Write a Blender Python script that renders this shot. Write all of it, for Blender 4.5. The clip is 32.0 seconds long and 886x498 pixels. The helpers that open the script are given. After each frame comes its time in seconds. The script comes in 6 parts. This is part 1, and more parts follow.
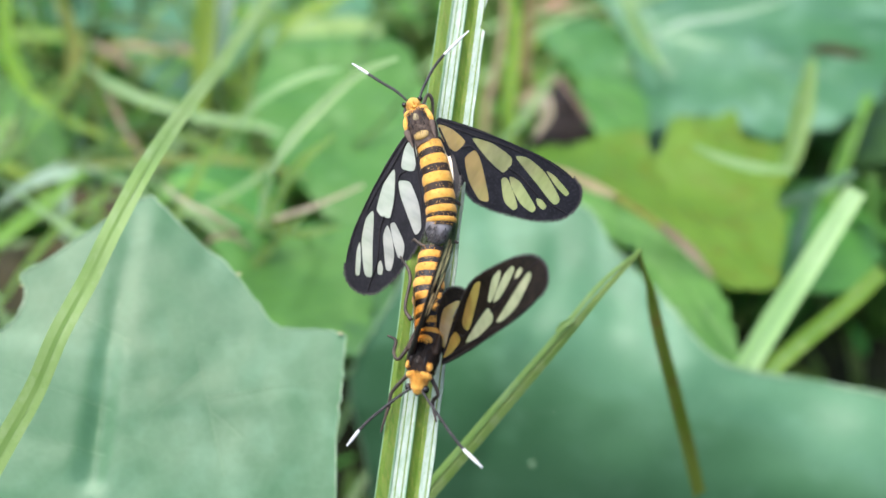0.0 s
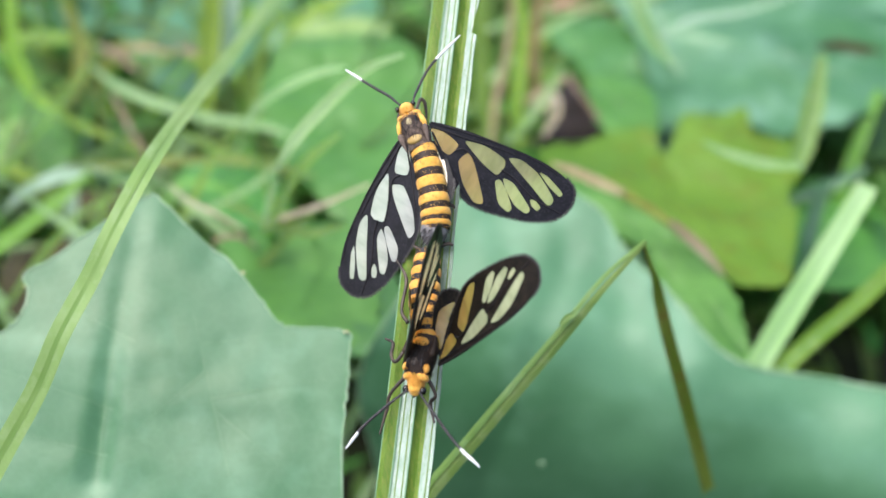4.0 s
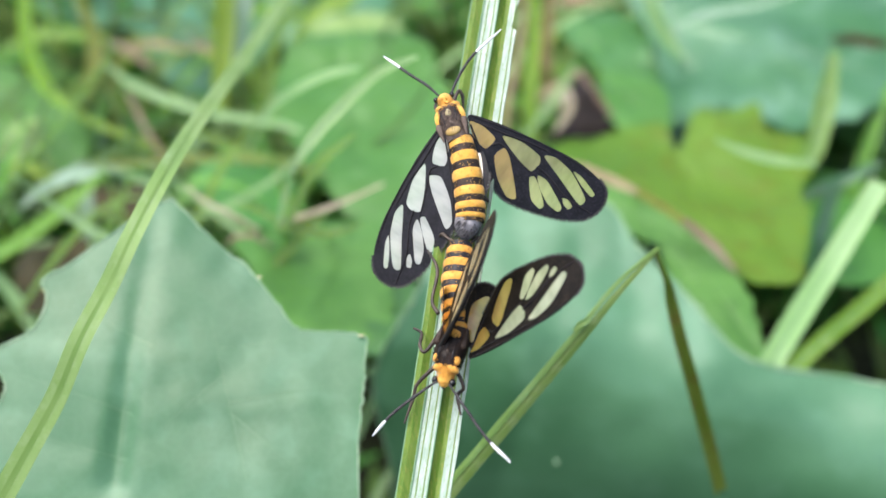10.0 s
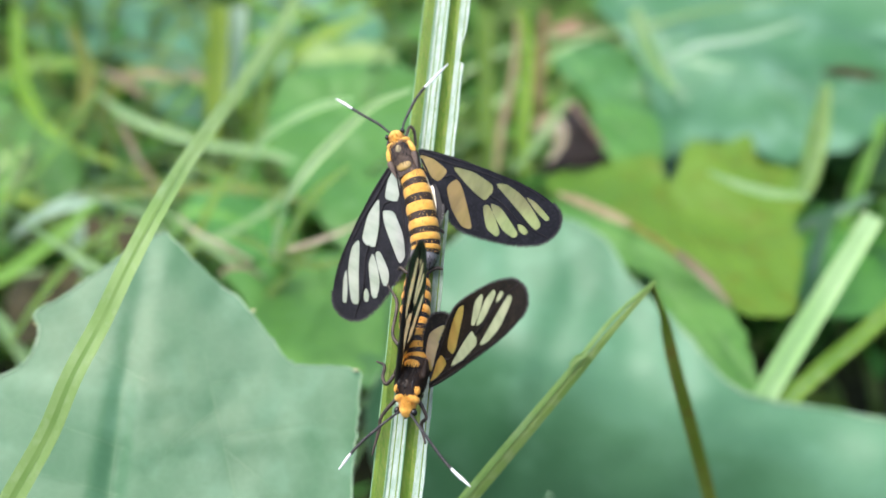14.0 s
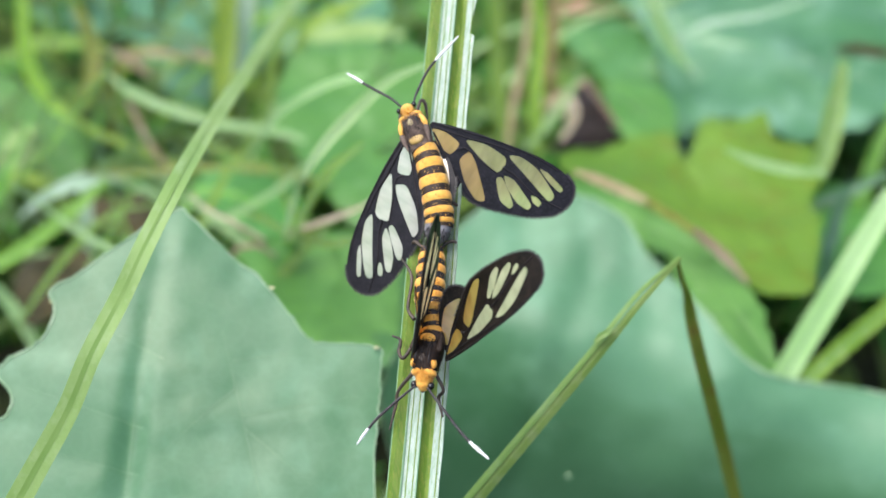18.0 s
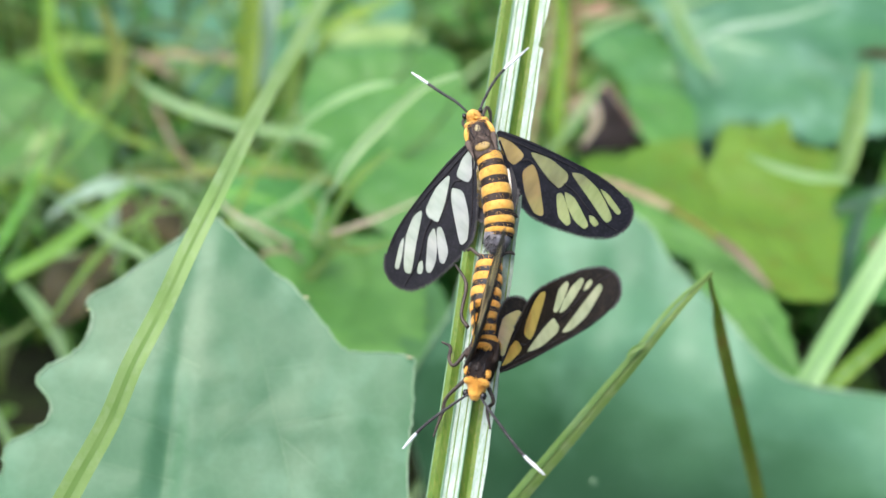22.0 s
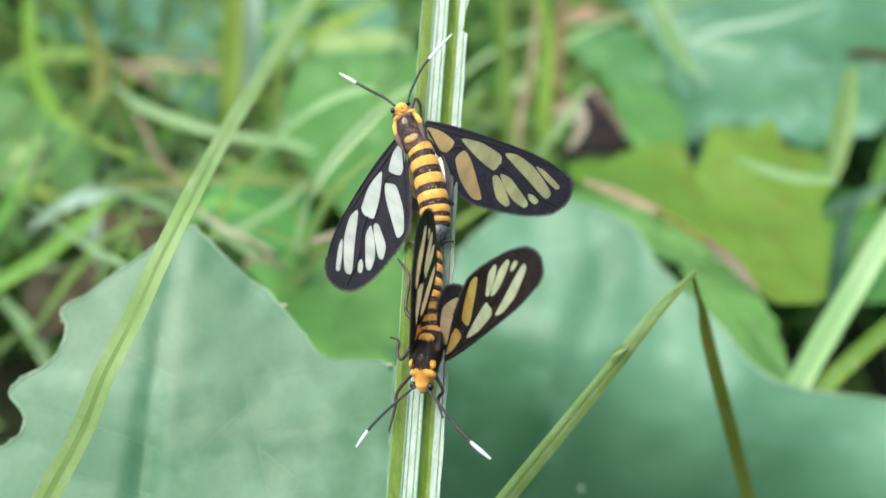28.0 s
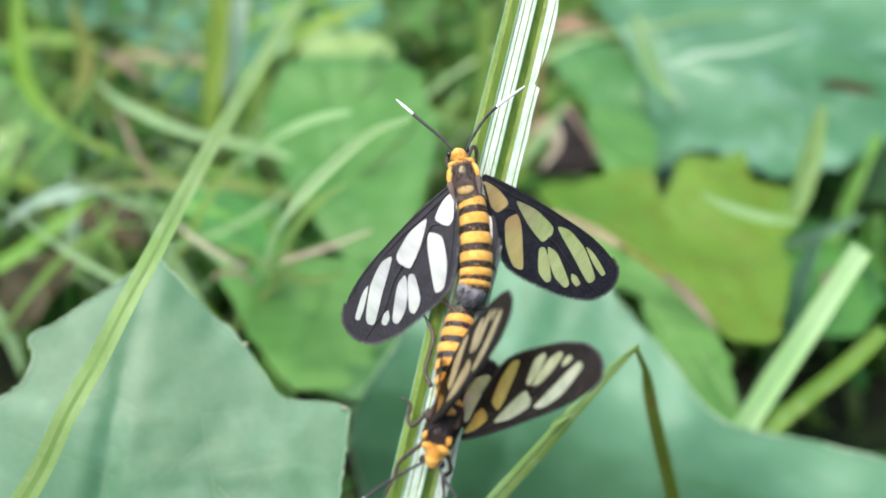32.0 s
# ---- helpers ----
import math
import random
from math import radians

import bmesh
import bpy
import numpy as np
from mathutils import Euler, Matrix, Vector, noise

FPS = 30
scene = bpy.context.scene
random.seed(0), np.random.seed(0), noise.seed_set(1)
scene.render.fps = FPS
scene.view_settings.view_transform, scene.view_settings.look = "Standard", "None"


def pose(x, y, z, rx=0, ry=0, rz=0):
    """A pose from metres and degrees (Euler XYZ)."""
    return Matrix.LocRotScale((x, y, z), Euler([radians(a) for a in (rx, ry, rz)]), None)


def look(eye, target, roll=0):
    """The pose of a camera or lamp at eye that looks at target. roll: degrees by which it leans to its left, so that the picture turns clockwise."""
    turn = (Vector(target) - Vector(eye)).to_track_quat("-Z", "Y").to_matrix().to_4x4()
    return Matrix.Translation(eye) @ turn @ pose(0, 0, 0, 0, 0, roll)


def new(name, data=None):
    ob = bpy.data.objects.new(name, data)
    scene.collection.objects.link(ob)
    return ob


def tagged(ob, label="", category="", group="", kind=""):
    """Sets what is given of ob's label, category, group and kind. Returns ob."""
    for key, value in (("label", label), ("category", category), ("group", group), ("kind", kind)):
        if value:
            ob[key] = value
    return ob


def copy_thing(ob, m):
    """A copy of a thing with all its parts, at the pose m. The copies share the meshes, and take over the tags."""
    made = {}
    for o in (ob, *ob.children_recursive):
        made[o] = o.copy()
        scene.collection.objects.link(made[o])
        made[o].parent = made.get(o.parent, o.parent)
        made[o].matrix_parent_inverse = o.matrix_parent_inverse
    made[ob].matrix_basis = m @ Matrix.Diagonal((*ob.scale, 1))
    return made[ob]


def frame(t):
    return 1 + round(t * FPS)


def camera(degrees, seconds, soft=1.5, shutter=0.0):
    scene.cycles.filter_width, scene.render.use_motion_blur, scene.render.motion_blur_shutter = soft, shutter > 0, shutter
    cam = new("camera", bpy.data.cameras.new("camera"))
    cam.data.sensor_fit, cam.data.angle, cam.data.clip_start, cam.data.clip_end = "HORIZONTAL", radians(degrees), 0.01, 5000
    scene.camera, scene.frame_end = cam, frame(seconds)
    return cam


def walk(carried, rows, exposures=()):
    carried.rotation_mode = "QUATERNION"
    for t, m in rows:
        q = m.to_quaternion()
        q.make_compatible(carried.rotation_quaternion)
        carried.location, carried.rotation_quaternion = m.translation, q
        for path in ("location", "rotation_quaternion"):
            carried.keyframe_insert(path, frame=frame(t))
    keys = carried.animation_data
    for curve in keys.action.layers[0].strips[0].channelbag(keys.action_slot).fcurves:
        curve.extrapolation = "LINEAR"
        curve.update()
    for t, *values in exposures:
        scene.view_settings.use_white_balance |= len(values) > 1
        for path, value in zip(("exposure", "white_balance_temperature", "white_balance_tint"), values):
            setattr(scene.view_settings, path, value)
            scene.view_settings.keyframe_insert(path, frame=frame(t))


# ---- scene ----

# ---- camera and its walk ----
cam = camera(34.0, 32.0, soft=1.6)
cam.data.dof.use_dof = True
cam.data.dof.focus_distance = 0.132
cam.data.dof.aperture_fstop = 23.0
walk(cam, [(t, pose(*p)) for t, *p in (
    (0, 0.00181, -0.00104, 0.17831, 62.37, -0.16, 0.40),
    (0.5, 0.00197, -0.00050, 0.17728, 62.69, -0.19, 0.57),
    (1, 0.00181, -0.00057, 0.17727, 62.83, -0.13, 0.50),
    (1.5, 0.00086, -0.00020, 0.17664, 62.96, 0.08, 0.37),
    (2, 0.00116, 0.00027, 0.17654, 62.92, 0.07, 0.45),
    (2.5, 0.00193, -0.00010, 0.17640, 62.89, 0.50, 0.39),
    (3, 0.00280, -0.00045, 0.17698, 62.65, 0.50, 0.51),
    (3.5, 0.00245, 0.00002, 0.17675, 62.57, 0.44, 0.56),
    (5.5, 0.00237, 0.00040, 0.17711, 62.25, 0.49, 0.81),
    (6, 0.00133, 0.00081, 0.17697, 62.19, 0.59, 0.77),
    (6.5, 0.00103, 0.00178, 0.17701, 62.10, 0.48, 0.88),
    (7, 0.00206, 0.00207, 0.17625, 62.18, 0.76, 0.99),
    (7.5, 0.00230, 0.00132, 0.17737, 62.06, 0.77, 0.98),
    (8, 0.00179, 0.00191, 0.17722, 62.04, 0.65, 1.05),
    (8.5, 0.00177, 0.00141, 0.17759, 62.10, 0.64, 1.05),
    (9, 0.00172, 0.00185, 0.17728, 62.16, 0.70, 1.05),
    (9.5, 0.00130, 0.00161, 0.17767, 62.08, 0.82, 0.90),
    (10, 0.00206, 0.00022, 0.17904, 61.98, 0.77, 0.94),
    (10.5, 0.00184, -0.00075, 0.18036, 61.97, 0.70, 0.90),
    (11, 0.00186, -0.00081, 0.18079, 62.12, 0.55, 1.04),
    (11.5, 0.00114, -0.00014, 0.18127, 62.16, 0.04, 1.21),
    (12, 0.00115, -0.00024, 0.18155, 62.39, -0.09, 1.26),
    (12.5, 0.00213, -0.00090, 0.18218, 62.57, 0.05, 1.15),
    (13, 0.00189, -0.00126, 0.18247, 62.70, 0.09, 1.02),
    (13.5, 0.00163, 0.00019, 0.18074, 62.98, 0.08, 0.99),
    (14, 0.00153, 0.00096, 0.17952, 63.05, 0.45, 0.66),
    (14.5, 0.00180, 0.00105, 0.17863, 63.03, 0.60, 0.51),
    (16.5, 0.00034, 0.00283, 0.17665, 62.59, 0.90, 0.15),
    (17, -0.00020, 0.00229, 0.17745, 62.45, 0.53, 0.30),
    (17.5, -0.00011, 0.00291, 0.17707, 62.41, 0.58, 0.48),
    (18, -0.00108, 0.00306, 0.17745, 62.41, 0.54, 0.56),
    (18.5, -0.00054, 0.00338, 0.17668, 62.45, 0.72, 0.73),
    (19, -0.00082, 0.00328, 0.17706, 62.39, 0.81, 0.65),
    (19.5, -0.00069, 0.00279, 0.17751, 62.35, 0.72, 0.81),
    (20, -0.00150, 0.00335, 0.17733, 62.44, 0.66, 0.88),
    (20.5, -0.00226, 0.00402, 0.17747, 62.37, 0.63, 0.85),
    (21, -0.00263, 0.00309, 0.17900, 62.19, 0.74, 0.78),
    (21.5, -0.00323, 0.00102, 0.18088, 62.11, 0.44, 0.90),
    (22, -0.00355, 0.00212, 0.18014, 62.15, 0.49, 1.03),
    (22.5, -0.00350, 0.00126, 0.18101, 62.20, 0.48, 1.03),
    (23, -0.00162, 0.00152, 0.18020, 62.34, 0.94, 1.02),
    (23.5, -0.00166, 0.00067, 0.18142, 62.22, 0.94, 0.79),
    (24, -0.00198, 0.00075, 0.18168, 62.21, 0.69, 0.66),
    (24.5, -0.00239, 0.00156, 0.18144, 62.24, 0.57, 0.61),
    (25, -0.00274, 0.00151, 0.18143, 62.32, 0.62, 0.47),
    (25.5, -0.00227, 0.00168, 0.18107, 62.36, 0.74, 0.45),
    (27.5, -0.00163, 0.00192, 0.18024, 62.45, 0.85, 0.54),
    (28, -0.00182, 0.00424, 0.17841, 62.53, 1.07, 0.53),
    (28.5, -0.00237, 0.00212, 0.18115, 62.49, 0.60, 0.57),
    (29, -0.00217, 0.00329, 0.17983, 62.60, 0.77, 0.47),
    (29.5, -0.00150, 0.00327, 0.18026, 62.54, 0.85, 0.41),
    (30, -0.00023, 0.00158, 0.18255, 62.36, 0.38, 0.73),
    (30.5, 0.00084, 0.00159, 0.18460, 62.10, -0.71, 1.18),
    (31, 0.00104, 0.00186, 0.18908, 61.49, -1.35, 1.17),
    (31.5, 0.00068, 0.00195, 0.18980, 61.29, -1.63, 1.30),
    (32, 0.00078, 0.00408, 0.18966, 61.07, -1.97, 1.42),
)])

# ---- light ----
world = bpy.data.worlds.new("sky")
scene.world = world
world.use_nodes = True
sky = world.node_tree.nodes.new("ShaderNodeTexSky")
sky.sky_type, sky.sun_disc = "NISHITA", False
sky.sun_elevation, sky.sun_rotation = radians(67), radians(-113)
sky.air_density, sky.dust_density, sky.ozone_density = 1.0, 4.0, 1.0
background = world.node_tree.nodes["Background"]
background.inputs["Strength"].default_value = 0.16
world.node_tree.links.new(sky.outputs["Color"], background.inputs["Color"])
sun = new("sun", bpy.data.lights.new("sun", "SUN"))
sun.data.energy, sun.data.angle, sun.data.color = 2.4, radians(70), (1.0, 0.985, 0.98)
sun.matrix_world = look((-0.35, -0.15, 0.92), (0, 0, 0))
scene.view_settings.exposure = 0.7


# ---- materials ----
def mix_colour(nt, fac, a, b):
    n = nt.nodes.new("ShaderNodeMix")
    n.data_type = "RGBA"
    for sock, v in ((n.inputs[0], fac), (n.inputs[6], a), (n.inputs[7], b)):
        if isinstance(v, (tuple, list)):
            sock.default_value = (*v, 1) if len(v) == 3 else v
        elif isinstance(v, (int, float)):
            sock.default_value = v
        else:
            nt.links.new(v, sock)
    return n.outputs[2]


def ramp(nt, src, lo, hi):
    n = nt.nodes.new("ShaderNodeMapRange")
    n.inputs[1].default_value, n.inputs[2].default_value = lo, hi
    nt.links.new(src, n.inputs[0])
    return n.outputs[0]


def tex_noise(nt, scale, detail=4.0, stretch=None, coords="Object"):
    co = nt.nodes.new("ShaderNodeTexCoord").outputs[coords]
    if stretch:
        m = nt.nodes.new("ShaderNodeMapping")
        m.inputs["Scale"].default_value = stretch
        nt.links.new(co, m.inputs[0])
        co = m.outputs[0]
    n = nt.nodes.new("ShaderNodeTexNoise")
    n.inputs["Scale"].default_value, n.inputs["Detail"].default_value = scale, detail
    nt.links.new(co, n.inputs["Vector"])
    return n.outputs[0]


def surface(name, a, b, scale, rough=0.5, bump=0.2, bump_scale=None, spec=0.5, translucent=0.0, third=None, stretch=None, coords="Object", sheen=0.0, depth=0.0002, coat=0.0, vary=0.0, island=False, cells=0.0):
    """A surface that mottles between two colours at two scales, with fine relief."""
    mat = bpy.data.materials.new(name)
    mat.use_nodes = True
    nt = mat.node_tree
    p = nt.nodes["Principled BSDF"]
    c = mix_colour(nt, ramp(nt, tex_noise(nt, scale, 3, stretch, coords), 0.35, 0.65), a, b)
    if third:
        c = mix_colour(nt, ramp(nt, tex_noise(nt, scale * 4.3, 5, stretch, coords), 0.5, 0.75), c, third)
    if vary:
        chance = nt.nodes.new("ShaderNodeNewGeometry").outputs["Random Per Island"] if island else nt.nodes.new("ShaderNodeObjectInfo").outputs["Random"]
        hs = nt.nodes.new("ShaderNodeHueSaturation")
        for sock, lo, hi in ((hs.inputs["Value"], 1 - vary, 1 + vary), (hs.inputs["Hue"], 0.5 - 0.07 * vary, 0.5 + 0.07 * vary)):
            mr = nt.nodes.new("ShaderNodeMapRange")
            mr.inputs[3].default_value, mr.inputs[4].default_value = lo, hi
            nt.links.new(chance, mr.inputs[0])
            nt.links.new(mr.outputs[0], sock)
        nt.links.new(c, hs.inputs["Color"])
        c = hs.outputs["Color"]
    nt.links.new(c, p.inputs["Base Color"])
    p.inputs["Roughness"].default_value = rough
    p.inputs["Specular IOR Level"].default_value = spec
    p.inputs["Coat Weight"].default_value, p.inputs["Coat Roughness"].default_value = coat, 0.3
    p.inputs["Sheen Weight"].default_value = sheen
    net = None
    if cells:
        # fine net of veins: paler, slightly sunken lines
        co = nt.nodes.new("ShaderNodeTexCoord").outputs["Object"]
        warp = nt.nodes.new("ShaderNodeMix")
        warp.data_type = "VECTOR"
        warp.inputs[0].default_value = 0.004
        fuzz = nt.nodes.new("ShaderNodeTexNoise")
        fuzz.inputs["Scale"].default_value = 220
        nt.links.new(co, fuzz.inputs["Vector"])
        nt.links.new(co, warp.inputs[4])
        nt.links.new(fuzz.outputs["Color"], warp.inputs[5])
        vor = nt.nodes.new("ShaderNodeTexVoronoi")
        vor.feature = "DISTANCE_TO_EDGE"
        vor.inputs["Scale"].default_value = cells
        nt.links.new(warp.outputs[1], vor.inputs["Vector"])
        net = ramp(nt, vor.outputs["Distance"], 0.0, 0.12)
        line = nt.nodes.new("ShaderNodeMapRange")
        for i, v in ((1, 0.0), (2, 1.0), (3, 0.07), (4, 0.0)):
            line.inputs[i].default_value = v
        nt.links.new(net, line.inputs[0])
        c = mix_colour(nt, line.outputs[0], c, tuple(min(1.0, v * 1.5) for v in (third or b)))
        nt.links.new(c, p.inputs["Base Color"])
    if bump:
        bn = nt.nodes.new("ShaderNodeBump")
        bn.inputs["Strength"].default_value, bn.inputs["Distance"].default_value = bump, depth
        nt.links.new(tex_noise(nt, bump_scale or scale * 6, 4, stretch, coords), bn.inputs["Height"])
        nt.links.new(bn.outputs[0], p.inputs["Normal"])
    if translucent:
        tr = nt.nodes.new("ShaderNodeBsdfTranslucent")
        nt.links.new(mix_colour(nt, 0.5, c, (0.25, 0.5, 0.03)), tr.inputs["Color"])
        mx = nt.nodes.new("ShaderNodeMixShader")
        mx.inputs[0].default_value = translucent
        nt.links.new(p.outputs[0], mx.inputs[1])
        nt.links.new(tr.outputs[0], mx.inputs[2])
        nt.links.new(mx.outputs[0], nt.nodes["Material Output"].inputs["Surface"])
    return mat


def clear_scale(name, tint, body, amount, gloss=0.11):
    """The bare, glassy membrane of a wing's window."""
    mat = bpy.data.materials.new(name)
    mat.use_nodes = True
    nt = mat.node_tree
    p = nt.nodes["Principled BSDF"]
    p.inputs["Base Color"].default_value = (*body, 1)
    p.inputs["Roughness"].default_value, p.inputs["Specular IOR Level"].default_value = 0.22, 0.9
    bn = nt.nodes.new("ShaderNodeBump")
    bn.inputs["Strength"].default_value, bn.inputs["Distance"].default_value = 0.3, 0.0001
    nt.links.new(tex_noise(nt, 900, 3), bn.inputs["Height"])
    nt.links.new(bn.outputs[0], p.inputs["Normal"])
    t = nt.nodes.new("ShaderNodeBsdfTransparent")
    t.inputs["Color"].default_value = (*tint, 1)
    thin = nt.nodes.new("ShaderNodeBsdfTranslucent")
    thin.inputs["Color"].default_value = (*body, 1)
    sheet = nt.nodes.new("ShaderNodeMixShader")
    sheet.inputs[0].default_value = 0.45
    nt.links.new(p.outputs[0], sheet.inputs[1])
    nt.links.new(thin.outputs[0], sheet.inputs[2])
    mx = nt.nodes.new("ShaderNodeMixShader")
    vary = nt.nodes.new("ShaderNodeMapRange")
    for i, v in ((1, 0.35), (2, 0.62), (3, amount - 0.1), (4, amount + 0.12)):
        vary.inputs[i].default_value = v
    nt.links.new(tex_noise(nt, 320, 3, (2.2, 0.7, 1.0)), vary.inputs[0])
    nt.links.new(vary.outputs[0], mx.inputs[0])
    nt.links.new(t.outputs[0], mx.inputs[1])
    nt.links.new(sheet.outputs[0], mx.inputs[2])
    gl = nt.nodes.new("ShaderNodeBsdfGlossy")
    gl.inputs["Roughness"].default_value = 0.2
    nt.links.new(bn.outputs[0], gl.inputs["Normal"])
    top = nt.nodes.new("ShaderNodeMixShader")
    top.inputs[0].default_value = gloss
    nt.links.new(mx.outputs[0], top.inputs[1])
    nt.links.new(gl.outputs[0], top.inputs[2])
    nt.links.new(top.outputs[0], nt.nodes["Material Output"].inputs["Surface"])
    return mat


M_ORANGE = surface("orange_scales", (0.7, 0.36, 0.05), (0.8, 0.47, 0.1), 700, 0.6, 0.8, 7000, 0.3, third=(0.6, 0.25, 0.03), sheen=0.2, depth=0.0001)
M_BLACK = surface("black_scales", (0.008, 0.007, 0.009), (0.02, 0.016, 0.018), 900, 0.5, 0.5, 9000, 0.4, depth=0.00005)
M_WING = surface("dark_wing_scales", (0.005, 0.0046, 0.0068), (0.012, 0.011, 0.016), 900, 0.5, 0.6, 12000, 0.3, third=(0.024, 0.022, 0.03), depth=0.00004)
M_WING_BROWN = surface("black_brown_wing_scales", (0.0045, 0.0035, 0.0027), (0.011, 0.008, 0.006), 900, 0.5, 0.6, 12000, 0.2, third=(0.026, 0.019, 0.013), depth=0.00004)
M_FRINGE = surface("dark_wing_fringe", (0.014, 0.012, 0.014), (0.05, 0.044, 0.046), 2500, 0.6, 0.2)
M_FUR = surface("brown_fur", (0.07, 0.05, 0.042), (0.15, 0.11, 0.09), 900, 0.7, 0.7, 9000, 0.3, third=(0.035, 0.025, 0.022), depth=0.00005)
M_DARKFUR = surface("black_brown_fur", (0.015, 0.01, 0.008), (0.042, 0.026, 0.019), 900, 0.6, 0.7, 9000, 0.3, depth=0.00005)
M_BUFF = surface("buff_scales", (0.42, 0.28, 0.09), (0.52, 0.37, 0.15), 900, 0.6, 0.6, 9000, 0.3, depth=0.00005)
M_TIPFUR = surface("grey_black_scales", (0.12, 0.11, 0.12), (0.28, 0.27, 0.29), 700, 0.32, 0.5, 6000, 0.7)
M_EYE = surface("black_eye", (0.004, 0.004, 0.004), (0.008, 0.006, 0.006), 900, 0.15, 0.1, 9000, 0.6)
M_ANT = surface("black_antenna", (0.012, 0.010, 0.012), (0.04, 0.035, 0.04), 1500, 0.45, 0.5, 7000)
M_WHITE = surface("white_antenna_tip", (0.72, 0.74, 0.78), (0.85, 0.86, 0.88), 900, 0.5, 0.2)
M_LEG = surface("dark_brown_leg", (0.02, 0.014, 0.012), (0.07, 0.05, 0.036), 1200, 0.45, 0.3, 5000)
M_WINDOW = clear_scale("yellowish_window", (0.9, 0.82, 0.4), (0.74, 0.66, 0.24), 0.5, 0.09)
# white sky reflection on one wing's windows, mixed into the membrane colour
M_WINDOW_GLARE = clear_scale("sky_glare_window", (0.95, 0.92, 0.74), (0.92, 0.91, 0.83), 0.62, 0.18)
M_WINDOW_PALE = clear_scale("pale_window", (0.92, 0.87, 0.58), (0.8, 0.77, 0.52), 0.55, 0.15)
M_WINDOW_Y = clear_scale("amber_window", (0.9, 0.64, 0.26), (0.75, 0.47, 0.12), 0.6, 0.08)
M_WINDOW_TAN = clear_scale("tan_window", (0.75, 0.6, 0.34), (0.7, 0.58, 0.33), 0.85, 0.14)
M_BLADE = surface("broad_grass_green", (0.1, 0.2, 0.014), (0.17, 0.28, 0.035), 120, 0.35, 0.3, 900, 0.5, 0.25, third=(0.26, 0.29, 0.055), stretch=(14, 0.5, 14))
# sky sheen on the blade's facets, given as a paler base colour
M_BLADE_SHEEN = surface("sheen_grass_face", (0.29, 0.41, 0.32), (0.45, 0.55, 0.49), 120, 0.25, 0.4, 900, 0.7, 0.12, third=(0.23, 0.36, 0.18), stretch=(16, 0.4, 16), coat=0.5)
M_LEAF = surface("glaucous_leaf", (0.054, 0.165, 0.068), (0.086, 0.22, 0.106), 42, 0.4, 0.3, 420, 0.5, 0.12, third=(0.12, 0.27, 0.15), depth=0.0003, coat=0.15, cells=620)
M_LEAF_DEEP = surface("deep_green_leaf", (0.058, 0.18, 0.078), (0.098, 0.25, 0.125), 34, 0.36, 0.3, 380, 0.6, 0.06, third=(0.12, 0.28, 0.155), depth=0.0003, coat=0.3, cells=420)
M_LEAF_FRESH = surface("fresh_green_leaf", (0.07, 0.21, 0.035), (0.11, 0.28, 0.055), 50, 0.42, 0.4, 300, 0.5, 0.25, third=(0.06, 0.17, 0.035), vary=0.25)
M_LEAF_BRIGHT = surface("bright_green_leaf", (0.055, 0.19, 0.025), (0.09, 0.245, 0.045), 50, 0.42, 0.4, 300, 0.5, 0.2, third=(0.12, 0.28, 0.075))
M_LEAF_YELLOW = surface("yellow_green_leaf", (0.07, 0.172, 0.01), (0.12, 0.235, 0.02), 40, 0.5, 0.4, 300, 0.35, 0.2, third=(0.11, 0.15, 0.007))
# the palest tone paints patches of sky sheen onto the leaf
M_LEAF_BLUE = surface("blue_green_leaf", (0.045, 0.165, 0.055), (0.105, 0.26, 0.13), 22, 0.34, 0.4, 300, 0.6, 0.15, third=(0.2, 0.38, 0.25), vary=0.12)
M_LEAF_MID = surface("mid_green_leaf", (0.075, 0.22, 0.035), (0.125, 0.3, 0.06), 50, 0.42, 0.4, 300, 0.5, 0.25, third=(0.06, 0.18, 0.03))
# darkened copy of the blue-green leaf; the shade of far leaves is its colour
M_LEAF_BLUE_SHADED = surface("shaded_blue_green_leaf", (0.04, 0.15, 0.062), (0.075, 0.21, 0.105), 40, 0.4, 0.4, 300, 0.5, 0.15, third=(0.11, 0.26, 0.14), vary=0.15)
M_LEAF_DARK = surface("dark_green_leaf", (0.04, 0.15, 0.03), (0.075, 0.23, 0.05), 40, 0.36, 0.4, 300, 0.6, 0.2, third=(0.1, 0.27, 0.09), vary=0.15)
M_LEAF_PALE = surface("pale_yellow_green_leaf", (0.2, 0.34, 0.09), (0.28, 0.42, 0.14), 40, 0.5, 0.4, 300, 0.4, 0.25, third=(0.32, 0.44, 0.2))
M_RIM = surface("pale_leaf_margin", (0.13, 0.27, 0.13), (0.3, 0.43, 0.27), 260, 0.4, 0.2, third=(0.12, 0.25, 0.11))
M_TOOTH = surface("yellowish_tooth", (0.4, 0.42, 0.2), (0.52, 0.5, 0.3), 400, 0.5, 0.2)
M_VEIN = surface("pale_leaf_vein", (0.12, 0.26, 0.12), (0.155, 0.3, 0.15), 200, 0.5, 0.2)
M_GRASS = surface("grass_blade_green", (0.16, 0.34, 0.035), (0.25, 0.46, 0.075), 80, 0.5, 0.3, 700, 0.3, 0.4, third=(0.3, 0.48, 0.13), vary=0.4)
M_GRASS_PALE = surface("pale_grass", (0.27, 0.46, 0.17), (0.4, 0.58, 0.28), 80, 0.48, 0.3, 700, 0.35, 0.3, vary=0.15)
